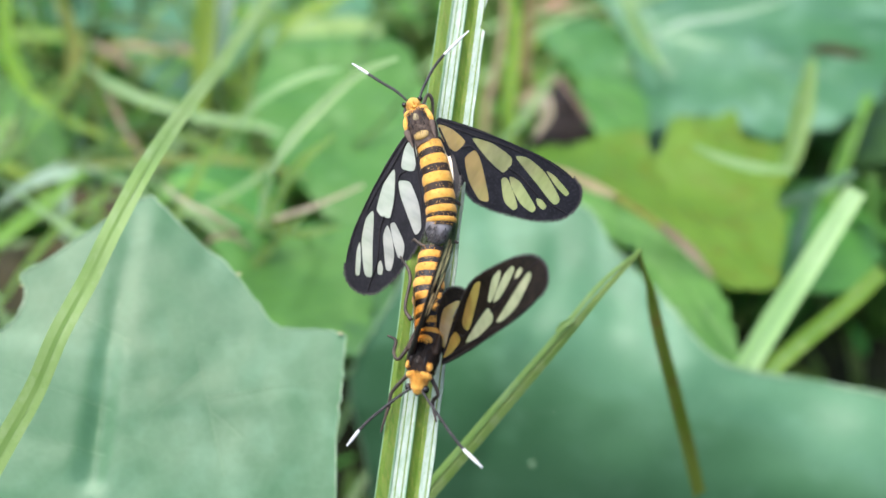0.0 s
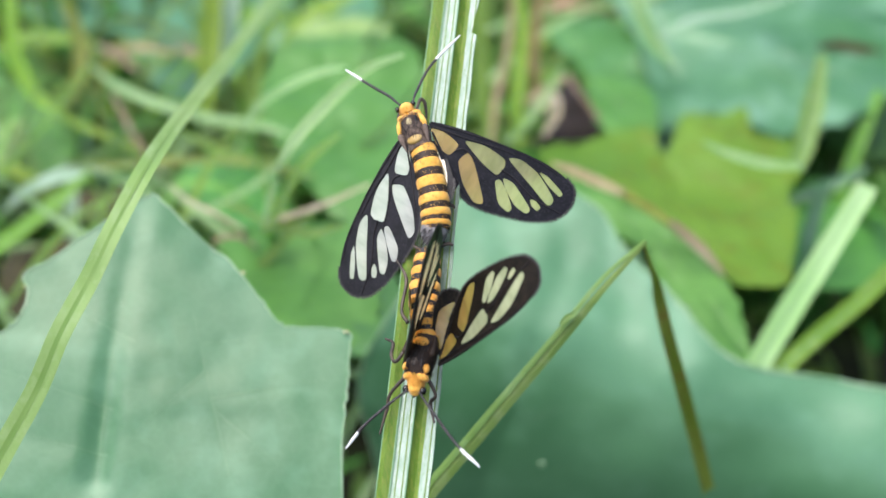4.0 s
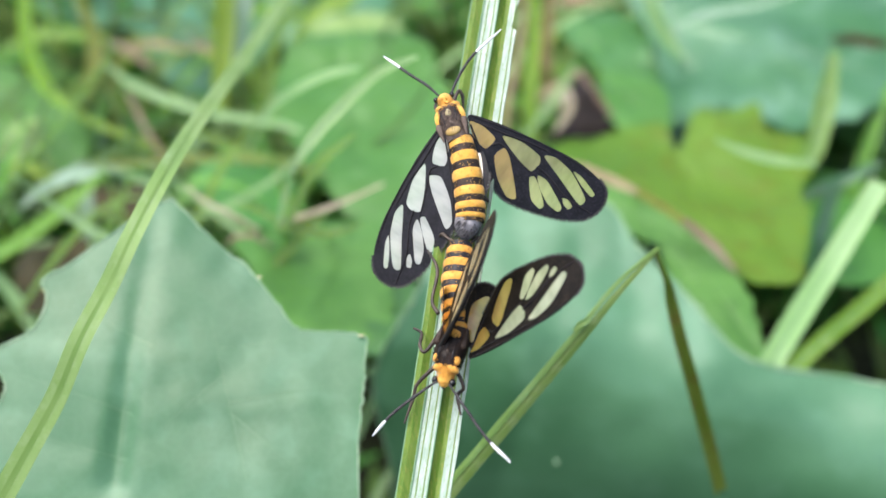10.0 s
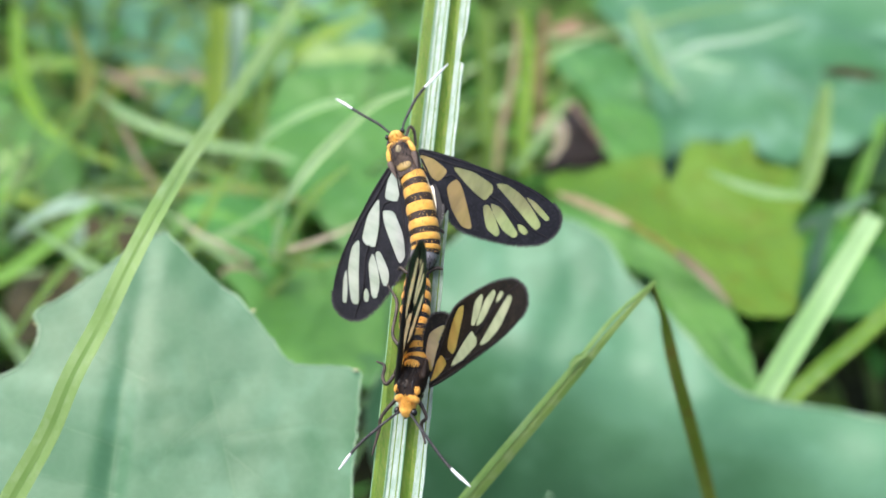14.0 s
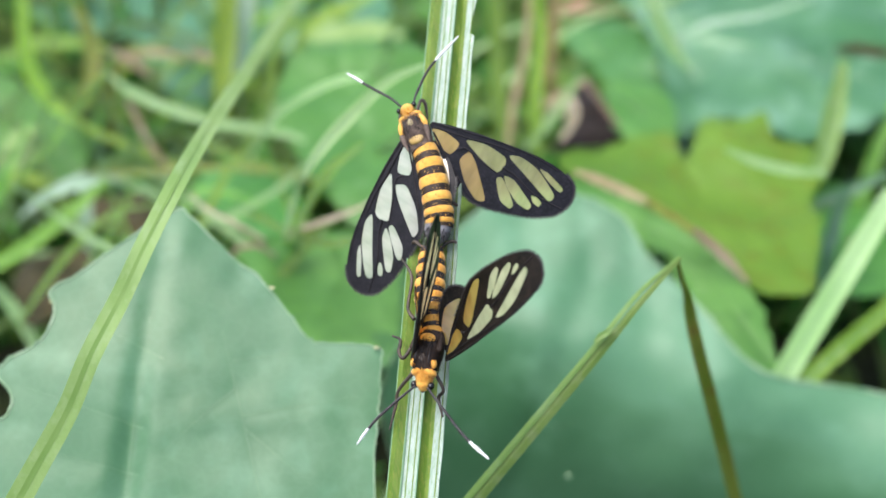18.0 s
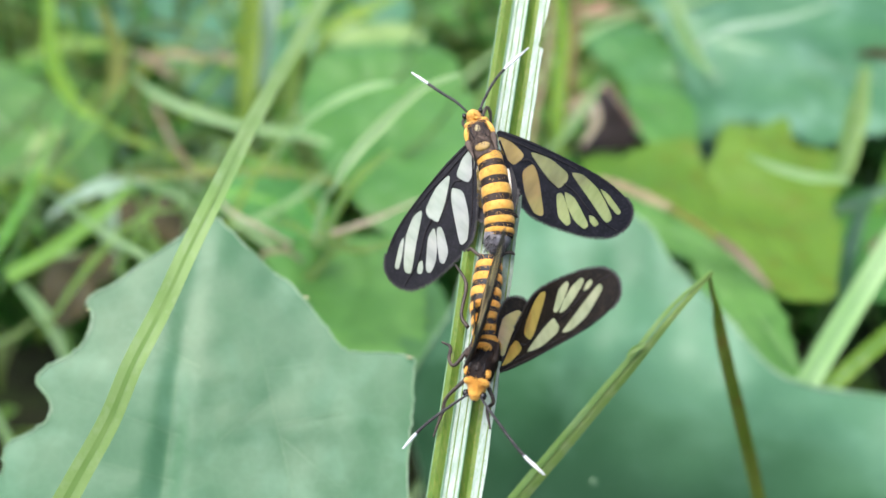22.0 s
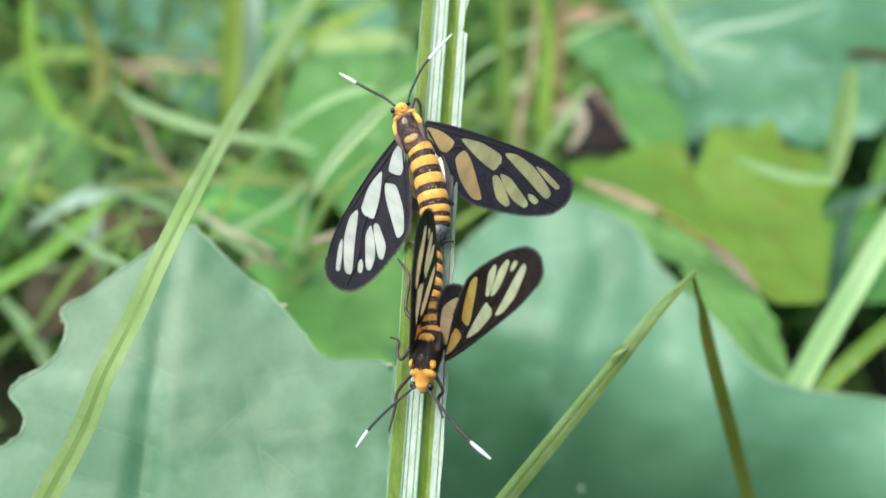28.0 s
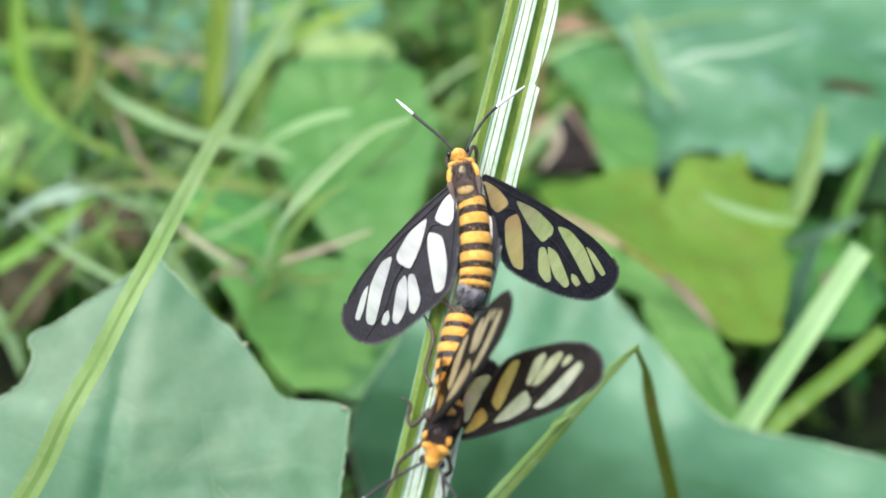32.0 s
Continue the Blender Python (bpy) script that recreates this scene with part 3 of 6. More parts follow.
def banded_abdomen(parent, line, radii, bands, mat=None):
    """Rings of orange with a dark band behind each one."""
    pts = smooth_line([mm(*p) for p in line], 12)
    n = len(pts)
    core = tube(pts, [r * MM * 0.965 for r in radii], 18, 0.92)
    ab = part("abdomen", core, M_DARKFUR if mat is None else M_BLACK, parent, "black abdomen with orange bands")
    for k in range(bands):
        a, b = (k + 0.04) / bands, (k + 0.6) / bands
        seg, rr = [], []
        for j in range(7):
            t = a + (b - a) * j / 6
            x = t * (n - 1)
            i = min(int(x), n - 2)
            seg.append(pts[i].lerp(pts[i + 1], x - i))
            rr.append(lerp_list(radii, t) * MM * (1.0 + 0.03 * math.sin(math.pi * j / 6) - (0.03 if j in (0, 6) else 0)))
        part("abdomen_band", tube(seg, rr, 18, 0.92, rough=0.012), mat or M_ORANGE, ab, "orange scaled band")
    part("fur", fur(pts[::3], [r * MM for r in radii], 160, 0.00028, 0.9, 3), M_FUR if mat is None else M_BLACK, ab)
    part("pale_fur", fur(pts[::3], [r * MM * 1.02 for r in radii], 700, 0.0002, 0.9, 5), mat or M_ORANGE, ab)
    return ab


def leg(parent, pts, r0=0.2, r1=0.09):
    bm = tube([mm(*p) for p in pts], [r0 * MM, r0 * 0.8 * MM, r0 * 0.9 * MM, r1 * MM], 8, steps=5)
    return part("leg", bm, M_LEG, parent)


def antenna(parent, pts, white_from):
    line = smooth_line([mm(*p) for p in pts], 10)
    n = len(line)
    k = int(white_from * (n - 1))
    a = part("antenna", tube(line[:k + 1], [0.00010, 0.00014, 0.00014], 8), M_ANT, parent)
    part("antenna_tip", tube([p + Vector((0, 0, 0.00001)) for p in line[k:]], [0.00013, 0.00015, 0.00006], 8), M_WHITE, a, "white antenna tip")
    return a


def moth_front(parent, head, neck, thorax, scut, up, seed, eye=0.00028, spot=None, scales=None, dark=None, wide=1.0, reach=1.0):
    """Head, eyes, two-lobed collar, furry thorax, shoulder tufts and wing covers, points in mm."""
    scales, dark = scales or M_ORANGE, dark or M_FUR
    h, c, t, s = (Vector(p) for p in (head, neck, thorax, scut))
    up = Vector(up)
    fwd = (h - s).normalized()
    side = fwd.cross(up).normalized()
    top = side.cross(fwd)
    turn = Matrix((side, fwd, top)).transposed().to_4x4()

    def lobe(name, at, r, scale, mat, label="", lean=0.0):
        return part(name, ball(at * MM, r * MM, scale, turn @ Matrix.Rotation(lean, 4, "Z"), 18), mat, parent, label)

    lobe("head", h + fwd * 0.05, 0.7 * wide, (1.0, 0.92, 0.9), scales, "orange furry head")
    lobe("face", h + fwd * 0.52 - top * 0.1, 0.4 * wide, (1.1, 0.7, 0.8), scales)
    lobe("snout", h + fwd * 0.74 - top * 0.2, 0.18, (0.8, 1.0, 0.8), M_LEG, "brown snout")
    for sgn in (-1, 1):
        lobe("eye", h + side * sgn * (0.4 + 0.4 * wide) + fwd * 0.3 + top * 0.1, eye * 1000, (0.85, 1.0, 1.0), M_EYE, "round black eye")
        lobe("collar", c + side * sgn * 0.5 * wide + top * 0.26, 0.72 * wide, (1.02, 0.6, 0.85), scales, "orange furry collar lobe", sgn * 0.25)
        if reach < 1.0:
            lobe("shoulder_tuft", c.lerp(t, 0.5) + side * sgn * 0.92 + top * 0.62, 0.46, (0.7, 1.0, 0.7), scales, "orange shoulder tuft", -sgn * 0.25)
        else:
            tuft = tube([(c + side * sgn * 0.8 + top * 0.55 + fwd * 0.1) * MM, (c.lerp(t, 0.5) + side * sgn * 1.04 + top * 0.7) * MM, (t + side * sgn * 1.16 + top * 0.7) * MM, (c.lerp(s, 0.8) + side * sgn * 1.2 + top * 0.7) * MM], [0.00012, 0.00034, 0.00034, 0.0001], 12, 0.7, up=tuple(up), steps=6)
            part("shoulder_tuft", tuft, scales, parent, "orange shoulder tuft")
        shade = tube([(t + side * sgn * 1.2 + top * 0.86 - fwd * 0.25) * MM, (t * 0.4 + s * 0.6 + side * sgn * 1.22 + top * 0.9) * MM, (s + side * sgn * 1.12 + top * 0.88 - fwd * 1.0) * MM], [0.0001, 0.00034, 0.00026, 0.00005], 10, 0.7, up=tuple(up), steps=6)
        part("wing_cover", shade, dark, parent, "grey-brown wing cover")
    part("thorax", tube([c * MM, (c * 0.4 + t * 0.6) * MM, t * MM, s * MM, (s - fwd * 1.0) * MM], [0.0009, 0.0013, 0.00142, 0.00134, 0.0011], 20, 0.9, up=tuple(up), steps=5), dark, parent, "dark furry thorax")
    for sgn in (-1, 1):
        lobe("thorax_stripe", t + side * sgn * 0.62 + top * 0.98 + fwd * 0.15, 0.6, (0.24, 1.4, 0.45), M_BLACK, "black stripe beside the back's middle", -sgn * 0.1)
    lobe("thorax_spot", s + top * 1.04 - fwd * 0.2, 0.74, (1.0, 0.62, 0.38), spot or M_BUFF, "rounded scutellum spot")
    lobe("thorax_patch", t + top * 1.16 + fwd * 0.4, 0.4, (0.75, 1.15, 0.5), M_TAN if dark is M_FUR else M_LEG, "brownish patch on the back")
    part("fur", fur([c * MM, t * MM, s * MM], [0.0012, 0.00142, 0.0012], 900, 0.0004, 0.9, seed, tuple(up)), dark, parent)
    part("back_fur", fur([c * MM, t * MM, s * MM], [0.0012, 0.00144, 0.0012], 120, 0.00045, 0.9, seed + 2, tuple(up)), M_BLACK, parent)
    part("head_fur", fur([(h + fwd * 0.6) * MM, h * MM, c * MM], [0.0004 * wide, 0.00074 * wide, 0.00096 * wide], 700, 0.00038, 0.9, seed + 1, tuple(up)), scales, parent)


UP = (0.0, 0.29, 0.957)

moth = thing("wasp_moth", "orange and black banded wasp moth gripping the grass blade, head up", "moth", "pair of moths")
moth_front(moth, (-0.83, 12.78, -0.29), (-0.4, 11.84, -0), (0.07, 10.6, 0.47), (0.41, 9.47, 0.71), UP, 11)
banded_abdomen(moth, [(0.81, 8.96, 0.66), (1.46, 6.72, 1.23), (1.93, 4.27, 1.67), (2.17, 2.3, 1.96), (2.2, 1.04, 2.14)], [1.15, 1.33, 1.38, 1.4, 1.38, 1.3], 6)
part("abdomen_tip", tube([mm(*(2.04, 1.21, 2.09)), mm(*(1.87, 0.34, 2.25)), mm(*(1.74, -0.49, 2.5))], [0.00128, 0.00125, 0.0010, 0.0004], 18, 0.9, steps=6), M_TIPFUR, moth, "grey-black hairy abdomen tip")
part("fur", fur([mm(*(1.99, 0.85, 2.2)), mm(*(1.73, -0.39, 2.47))], [0.00125, 0.0009], 130, 0.0005, 1.0, 21), M_BLACK, moth)
antenna(moth, [(-1.39, 13.21, -0.21), (-2.62, 14.32, -0.55), (-4.42, 15.52, -1.01), (-7.32, 17.59, -1.83)], 0.80)
antenna(moth, [(-0.25, 13.27, -0.33), (0.11, 14.6, -0.83), (1.24, 17.14, -2.19), (3.79, 20.05, -3.87)], 0.76)
leg(moth, [(-0.3, 12.55, -1.21), (0.02, 13.94, -2.03), (0.36, 13.51, -2.3), (0.42, 12.1, -2.38)])
leg(moth, [(1.96, 4.19, 0.89), (2.84, 3.69, 0.84), (3.35, 3.26, 0.47), (3.52, 3.05, 0.33)])
leg(moth, [(-1.68, 11.85, -1.01), (-2.13, 12.47, -1.59), (-1.95, 13.2, -2.21), (-1.88, 13.63, -2.94)])
wing(moth, "forewing", WINDOWS, OUTLINE, 0.01509, -1, axes((1.79, 11.21, 0.54), (13.63, 3.99, -5.4), (0.381, -0.128, 0.916)), amber=(0, 2))
moth_left_wing = wing(moth, "forewing", WINDOWS, OUTLINE, 0.01571, 1.12, axes((-0.81, 10.09, 1.42), (-8.83, -3.09, -1.6), (-0.365, 0.008, 0.931)), amber=(), pane_mat=M_WINDOW_GLARE)
wing(moth, "hindwing", HIND_WINDOWS, HIND, 0.01509, -1, axes((1.47, 9.8, -0.19), (4.99, 3.25, 1.27), (0.381, -0.128, 0.916), -0.5), amber=(), pane_mat=M_WINDOW_TAN)
wing(moth, "hindwing", HIND_WINDOWS, HIND, 0.01571, 1, axes((-0.51, 9.54, 0.09), (-1.47, 3.82, 1.4), (-0.365, 0.008, 0.931), -1.0))

mate = thing("wasp_moth", "darker orange-banded wasp moth hanging head down, wings raised", "moth", "pair of moths")
moth_front(mate, (1.24, -13.01, 7.65), (1.37, -12.19, 7.41), (1.49, -10.78, 6.88), (1.87, -9.62, 6.53), UP, 31, 0.00036, M_ORANGE_DEEP, M_ORANGE_DEEP, M_DARKFUR, 0.98, 0.62)
banded_abdomen(mate, [(1.94, -9.13, 6.19), (1.71, -7.41, 5.27), (1.35, -5.35, 4.25), (1.37, -3.03, 3.36), (1.4, -0.93, 2.53)], [1.2, 1.33, 1.38, 1.4, 1.35, 1.1], 7, M_ORANGE_DEEP)
antenna(mate, [(0.67, -13.25, 8.33), (-0.97, -14.42, 8.88), (-3.03, -16.09, 9.48), (-4.64, -17.94, 9.93)], 0.78)
antenna(mate, [(1.88, -13.5, 8.6), (3.5, -15.36, 9.76), (5.8, -17.87, 11.31), (8.1, -19.71, 12.66)], 0.74)
leg(mate, [(-0.09, -7.29, 4.94), (-0.86, -6.11, 4.18), (-0.74, -3.31, 2.74), (-2, -1.39, 1.57)])
leg(mate, [(0.09, -9.22, 5.51), (-1.08, -10.7, 5.76), (-1.72, -10.12, 5.18), (-1.81, -9.05, 4.27), (-2.69, -8.59, 3.83)])
leg(mate, [(0.19, -11.81, 6.29), (-1.63, -13.51, 6.2), (-2.09, -14.79, 5.99), (-2.86, -17.04, 6.16)])
leg(mate, [(1.88, -12.14, 6.39), (2.57, -13.81, 6.29), (1.94, -14.54, 5.91), (2.27, -16.27, 6.13)])
leg(mate, [(1.73, -1.2, 2.11), (2.57, -0.47, 1.89), (3.16, -0.3, 1.64), (3.53, -0.47, 1.49)], 0.2, 0.1)
leg(mate, [(0.74, -0.69, 1.96), (0.08, -0.43, 1.88), (-0.55, 0.06, 1.53), (-0.94, -0.11, 1.38)], 0.2, 0.1)
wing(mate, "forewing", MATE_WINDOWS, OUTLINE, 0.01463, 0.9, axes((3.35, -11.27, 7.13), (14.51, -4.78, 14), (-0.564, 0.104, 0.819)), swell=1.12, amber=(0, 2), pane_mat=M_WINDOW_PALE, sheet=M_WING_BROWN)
mate_left_wing = wing(mate, "forewing", MATE_WINDOWS, OUTLINE, 0.01460, -1, axes((0.19, -10.9, 6.92), (6.17, -0.82, 15.62), (0.909, -0.369, -0.197)), amber=(0,), pane_mat=M_WINDOW_TAN, sheet=M_WING_BROWN, costa=0.00025)
wing(mate, "hindwing", HIND_WINDOWS, HIND, 0.0128, 1, axes((3.12, -10.33, 6.55), (6.3, -6.48, 6.19), (0.2, 0.1, 0.95), -0.1), amber=(), pane_mat=M_WINDOW_Y, sheet=M_WING_BROWN)
wing(mate, "hindwing", HIND_WINDOWS, HIND, 0.0120, -1, axes((0.92, -9.86, 6.71), (1.3, -4.7, 8.6), (0.92, -0.2, -0.3), -0.1))
carrier = broad_blade()


# ---- the large leaves ----
def stalk_to_soil(start, r, ob, mat, name="stalk"):
    """A thin stalk that slants away from a leaf or blade down to the soil."""
    p = Vector(start)
    if p.z < 0.012:
        return
    way = p - Vector((0, 0, 0.18))
    foot = p + way * (p.z / -way.z)
    part(name, tube([p, p.lerp(foot, 0.5) + Vector((0, 0, -0.002)), foot], [r * 0.7, r, r * 1.2], 6, steps=5), mat, ob)


def big_leaf(name, label, outline, centre, veins, mat, rim=0.0, vein=0.0002, vein_mat=None, **kw):
    ob = thing(name, label, "leaf")
    bm, ribs, edge = leaf_mesh(outline, centre, veins, **kw)
    part("blade", bm, mat, ob)
    for i, rib in enumerate(ribs):
        r = vein if i == 0 else vein * 0.7
        part("vein", tube(rib, [r, r * 0.7, r * 0.3], 8, 0.15, up=(0, -0.6, 0.8)), vein_mat or mat, ob)
    if rim:
        part("margin", tube(edge, [rim, rim * 0.7, rim * 1.2, rim], 6), M_RIM, ob, "pale thin leaf margin")
    stalk_to_soil(Vector(ribs[0][0]) + Vector((0, 0.001, -0.001)), 0.0007, ob, M_VEIN)
    return ob


pale_leaf = big_leaf("lobed_leaf", "large pale glaucous lobed leaf with toothed margin behind the moths",
         [(-0.03284, 0.14921, 0.10646), (-0.02981, 0.14735, 0.10451), (-0.02647, 0.14518, 0.10226), (-0.02252, 0.14281, 0.0998), (-0.02007, 0.14056, 0.09754), (-0.01823, 0.13888, 0.09585), (-0.01665, 0.13826, 0.0952), (-0.01061, 0.13809, 0.09486), (-0.01005, 0.13581, 0.09265), (-0.01021, 0.13307, 0.09004), (-0.01049, 0.13036, 0.08749), (-0.01111, 0.12175, 0.0795), (-0.01887, 0.11833, 0.07646), (-0.03385, 0.1169, 0.07553), (-0.04565, 0.1188, 0.07767), (-0.05428, 0.12202, 0.08097), (-0.05716, 0.12539, 0.08424), (-0.05395, 0.12777, 0.08635), (-0.05368, 0.12992, 0.08836), (-0.05092, 0.13106, 0.08934), (-0.04923, 0.13213, 0.09031), (-0.04932, 0.13362, 0.09173), (-0.05088, 0.13506, 0.09315), (-0.04968, 0.13623, 0.09423), (-0.04686, 0.13743, 0.09531), (-0.0457, 0.13907, 0.09686), (-0.04552, 0.1407, 0.09844), (-0.04616, 0.14176, 0.0995), (-0.04367, 0.14308, 0.10071), (-0.04071, 0.14492, 0.10244), (-0.03801, 0.14649, 0.10391), (-0.03542, 0.14806, 0.10539)], (-0.02932, 0.13001, 0.08772), [((-0.0367, 0.12557, 0.08384), (-0.03417, 0.14901, 0.10603)), ((-0.02217, 0.12576, 0.08362), (-0.0283, 0.14197, 0.09918)), ((-0.03313, 0.13634, 0.09397), (-0.0427, 0.1399, 0.09762)), ((-0.03497, 0.13091, 0.08887), (-0.04752, 0.13388, 0.09203)), ((-0.02591, 0.13643, 0.09386), (-0.01848, 0.13745, 0.09461)), ((-0.02455, 0.13194, 0.08955), (-0.01227, 0.1339, 0.09106)), ((-0.02541, 0.13417, 0.09169), (-0.03254, 0.12918, 0.08716)), ((-0.03366, 0.14284, 0.10016), (-0.02818, 0.1401, 0.0974)), ((-0.02425, 0.13106, 0.0887), (-0.01686, 0.12678, 0.08443)), ((-0.03538, 0.1274, 0.08554), (-0.04512, 0.12902, 0.08735))], M_LEAF,
         bulge=0.0, wave=0.04, tooth=0.00018, seed=2, fold=-0.012, dome=(0.5, 0.62, 0.6, 0.13), rings=40, groove=0.0008, crease=0.065, rim=0.00013, vein=0.00006, vein_mat=M_VEIN)
big_leaf("lobed_leaf", "broad deep green leaf spreading under the bent blade",
         [(-0.01247, 0.17624, 0.05949), (-0.01333, 0.18006, 0.06376), (-0.01131, 0.18319, 0.06718), (-0.00845, 0.18603, 0.07024), (-0.00597, 0.18901, 0.07347), (-0.00429, 0.19247, 0.07726), (-0.0026, 0.1955, 0.08058), (0.00019, 0.19788, 0.08313), (0.00326, 0.19987, 0.08524), (0.0065, 0.20122, 0.08663), (0.01016, 0.20193, 0.0873), (0.01439, 0.20188, 0.0871), (0.01886, 0.20124, 0.08623), (0.02284, 0.19976, 0.08446), (0.02575, 0.19746, 0.0818), (0.02746, 0.19498, 0.07899), (0.02984, 0.19299, 0.0767), (0.03271, 0.19103, 0.07442), (0.03569, 0.18863, 0.07165), (0.03854, 0.18591, 0.06853), (0.04108, 0.18376, 0.06607), (0.044, 0.18242, 0.06447), (0.04762, 0.18175, 0.06361), (0.05208, 0.18143, 0.06311), (0.06139, 0.18064, 0.06191), (0.0719, 0.17822, 0.05887), (0.07384, 0.16811, 0.04757), (0.06568, 0.16016, 0.039), (0.04562, 0.15615, 0.03522), (0.0141, 0.15509, 0.03509), (-0.00477, 0.15622, 0.03698), (-0.01007, 0.16655, 0.04864), (-0.01058, 0.1719, 0.0546)], (0.01466, 0.17461, 0.05659), [((0.00478, 0.16782, 0.04956), (0.02089, 0.19604, 0.08039)), ((0.00478, 0.16782, 0.04956), (0.05426, 0.18263, 0.06436)), ((0.01326, 0.18201, 0.06504), (0.0334, 0.18905, 0.0722)), ((0.01672, 0.18653, 0.06995), (0.00527, 0.19147, 0.07583)), ((0.02102, 0.17339, 0.0552), (0.04031, 0.18242, 0.06459)), ((0.01326, 0.18201, 0.06504), (0.00187, 0.1863, 0.0702)), ((0.02919, 0.17513, 0.05686), (0.04352, 0.17265, 0.05363)), ((0.00982, 0.17646, 0.059), (0.02286, 0.17775, 0.05999))], M_LEAF_DEEP,
         bulge=0.0, wave=0.05, tooth=0.0002, seed=3, rings=24, bend=(0.3, 0.42, 0.85, 1.3, 0.55), groove=0.0006, crease=0.07, rim=0.00028, vein=0.00003)
big_leaf("lobed_leaf", "wide blue-green leaf with pale veins catching the light",
         [(0.03965, 0.35691, 0.07144), (0.0399, 0.33707, 0.06628), (0.04202, 0.32491, 0.06345), (0.04432, 0.31054, 0.06049), (0.04452, 0.2964, 0.05803), (0.04549, 0.28481, 0.05633), (0.05226, 0.29067, 0.05704), (0.05983, 0.28913, 0.0567), (0.06724, 0.28391, 0.05587), (0.07577, 0.28516, 0.0559), (0.08489, 0.28872, 0.05625), (0.09837, 0.30405, 0.05844), (0.10822, 0.33295, 0.06415), (0.10873, 0.3577, 0.07047)], (0.0705, 0.32282, 0.06252), [((0.04714, 0.35449, 0.07064), (0.04936, 0.31537, 0.06134)), ((0.04902, 0.32863, 0.06415), (0.06623, 0.33737, 0.0659)), ((0.06623, 0.33737, 0.0659), (0.08707, 0.34747, 0.06809)), ((0.0491, 0.32378, 0.06308), (0.07289, 0.31444, 0.06077)), ((0.07289, 0.31444, 0.06077), (0.09144, 0.30634, 0.05895)), ((0.04936, 0.31537, 0.06134), (0.05738, 0.29655, 0.05785))], M_LEAF_BLUE, bulge=0.05, wave=0.1, tooth=0.001, seed=6, vein=0.0011, vein_mat=M_RIM)
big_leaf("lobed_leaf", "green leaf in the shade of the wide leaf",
         [(0.05063, 0.35169, 0.04027), (0.06257, 0.35441, 0.04064), (0.08154, 0.34689, 0.03879), (0.09475, 0.34192, 0.03762), (0.08863, 0.32616, 0.03501), (0.07497, 0.326, 0.0352), (0.05847, 0.32506, 0.03532), (0.05013, 0.32372, 0.03524)], (0.06867, 0.3378, 0.03728), [((0.05105, 0.33126, 0.03643), (0.09113, 0.33805, 0.03696))], M_LEAF_BLUE_SHADED, bulge=0.05, wave=0.1, tooth=0.001, seed=61)
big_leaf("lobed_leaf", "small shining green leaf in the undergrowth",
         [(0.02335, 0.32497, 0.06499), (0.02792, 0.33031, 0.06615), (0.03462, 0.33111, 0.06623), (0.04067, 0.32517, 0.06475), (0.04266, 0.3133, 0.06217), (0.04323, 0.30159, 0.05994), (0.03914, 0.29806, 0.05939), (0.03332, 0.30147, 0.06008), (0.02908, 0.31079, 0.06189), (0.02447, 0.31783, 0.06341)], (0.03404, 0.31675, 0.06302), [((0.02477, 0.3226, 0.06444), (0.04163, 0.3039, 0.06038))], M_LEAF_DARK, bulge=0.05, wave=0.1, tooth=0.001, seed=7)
big_leaf("lobed_leaf", "mid green leaf above the yellow one",
         [(0.02959, 0.29244, 0.06493), (0.03367, 0.29508, 0.06541), (0.03943, 0.29255, 0.06479), (0.04274, 0.28509, 0.06325), (0.04261, 0.27451, 0.06138), (0.03724, 0.27236, 0.06112), (0.03222, 0.27335, 0.06136), (0.03002, 0.2807, 0.06265)], (0.03605, 0.28289, 0.06295), [((0.03034, 0.29138, 0.0647), (0.04204, 0.27451, 0.06139))], M_LEAF_FRESH, bulge=0.05, wave=0.08, tooth=0.001, seed=72)
big_leaf("lobed_leaf", "wide green leaf behind the upright stem",
         [(-0.03487, 0.30014, 0.07038), (-0.02843, 0.30448, 0.07135), (-0.01855, 0.30416, 0.0711), (-0.00862, 0.29937, 0.06975), (-0.00369, 0.28159, 0.06573), (-0.0047, 0.25913, 0.06185), (-0.00968, 0.23929, 0.05957), (-0.01781, 0.23725, 0.05952), (-0.02568, 0.24695, 0.0606), (-0.032, 0.25882, 0.06224), (-0.03721, 0.27297, 0.06463), (-0.03917, 0.28744, 0.06753)], (-0.02174, 0.27109, 0.06405), [((-0.02823, 0.30128, 0.07055), (-0.01791, 0.2392, 0.05969)), ((-0.02462, 0.28135, 0.06603), (-0.00821, 0.27329, 0.06422)), ((-0.02264, 0.26701, 0.06336), (-0.0355, 0.27298, 0.06461))], M_LEAF_BRIGHT, bulge=0.05, wave=0.1, tooth=0.001, seed=8)
# yellow-white highlight band, painted as an added leaf edge of pale colour
big_leaf("lobed_leaf", "pale sunlit leaf edge deep in the grass",
         [(-0.03656, 0.32851, 0.06437), (-0.02958, 0.33401, 0.06549), (-0.01745, 0.33365, 0.06521), (-0.01452, 0.32508, 0.06327), (-0.02228, 0.32182, 0.06271), (-0.03398, 0.32071, 0.06268)], (-0.02586, 0.3274, 0.06395), [((-0.03561, 0.32484, 0.06357), (-0.01599, 0.32997, 0.06435))], M_LEAF_PALE, bulge=0.05, wave=0.1, seed=81)
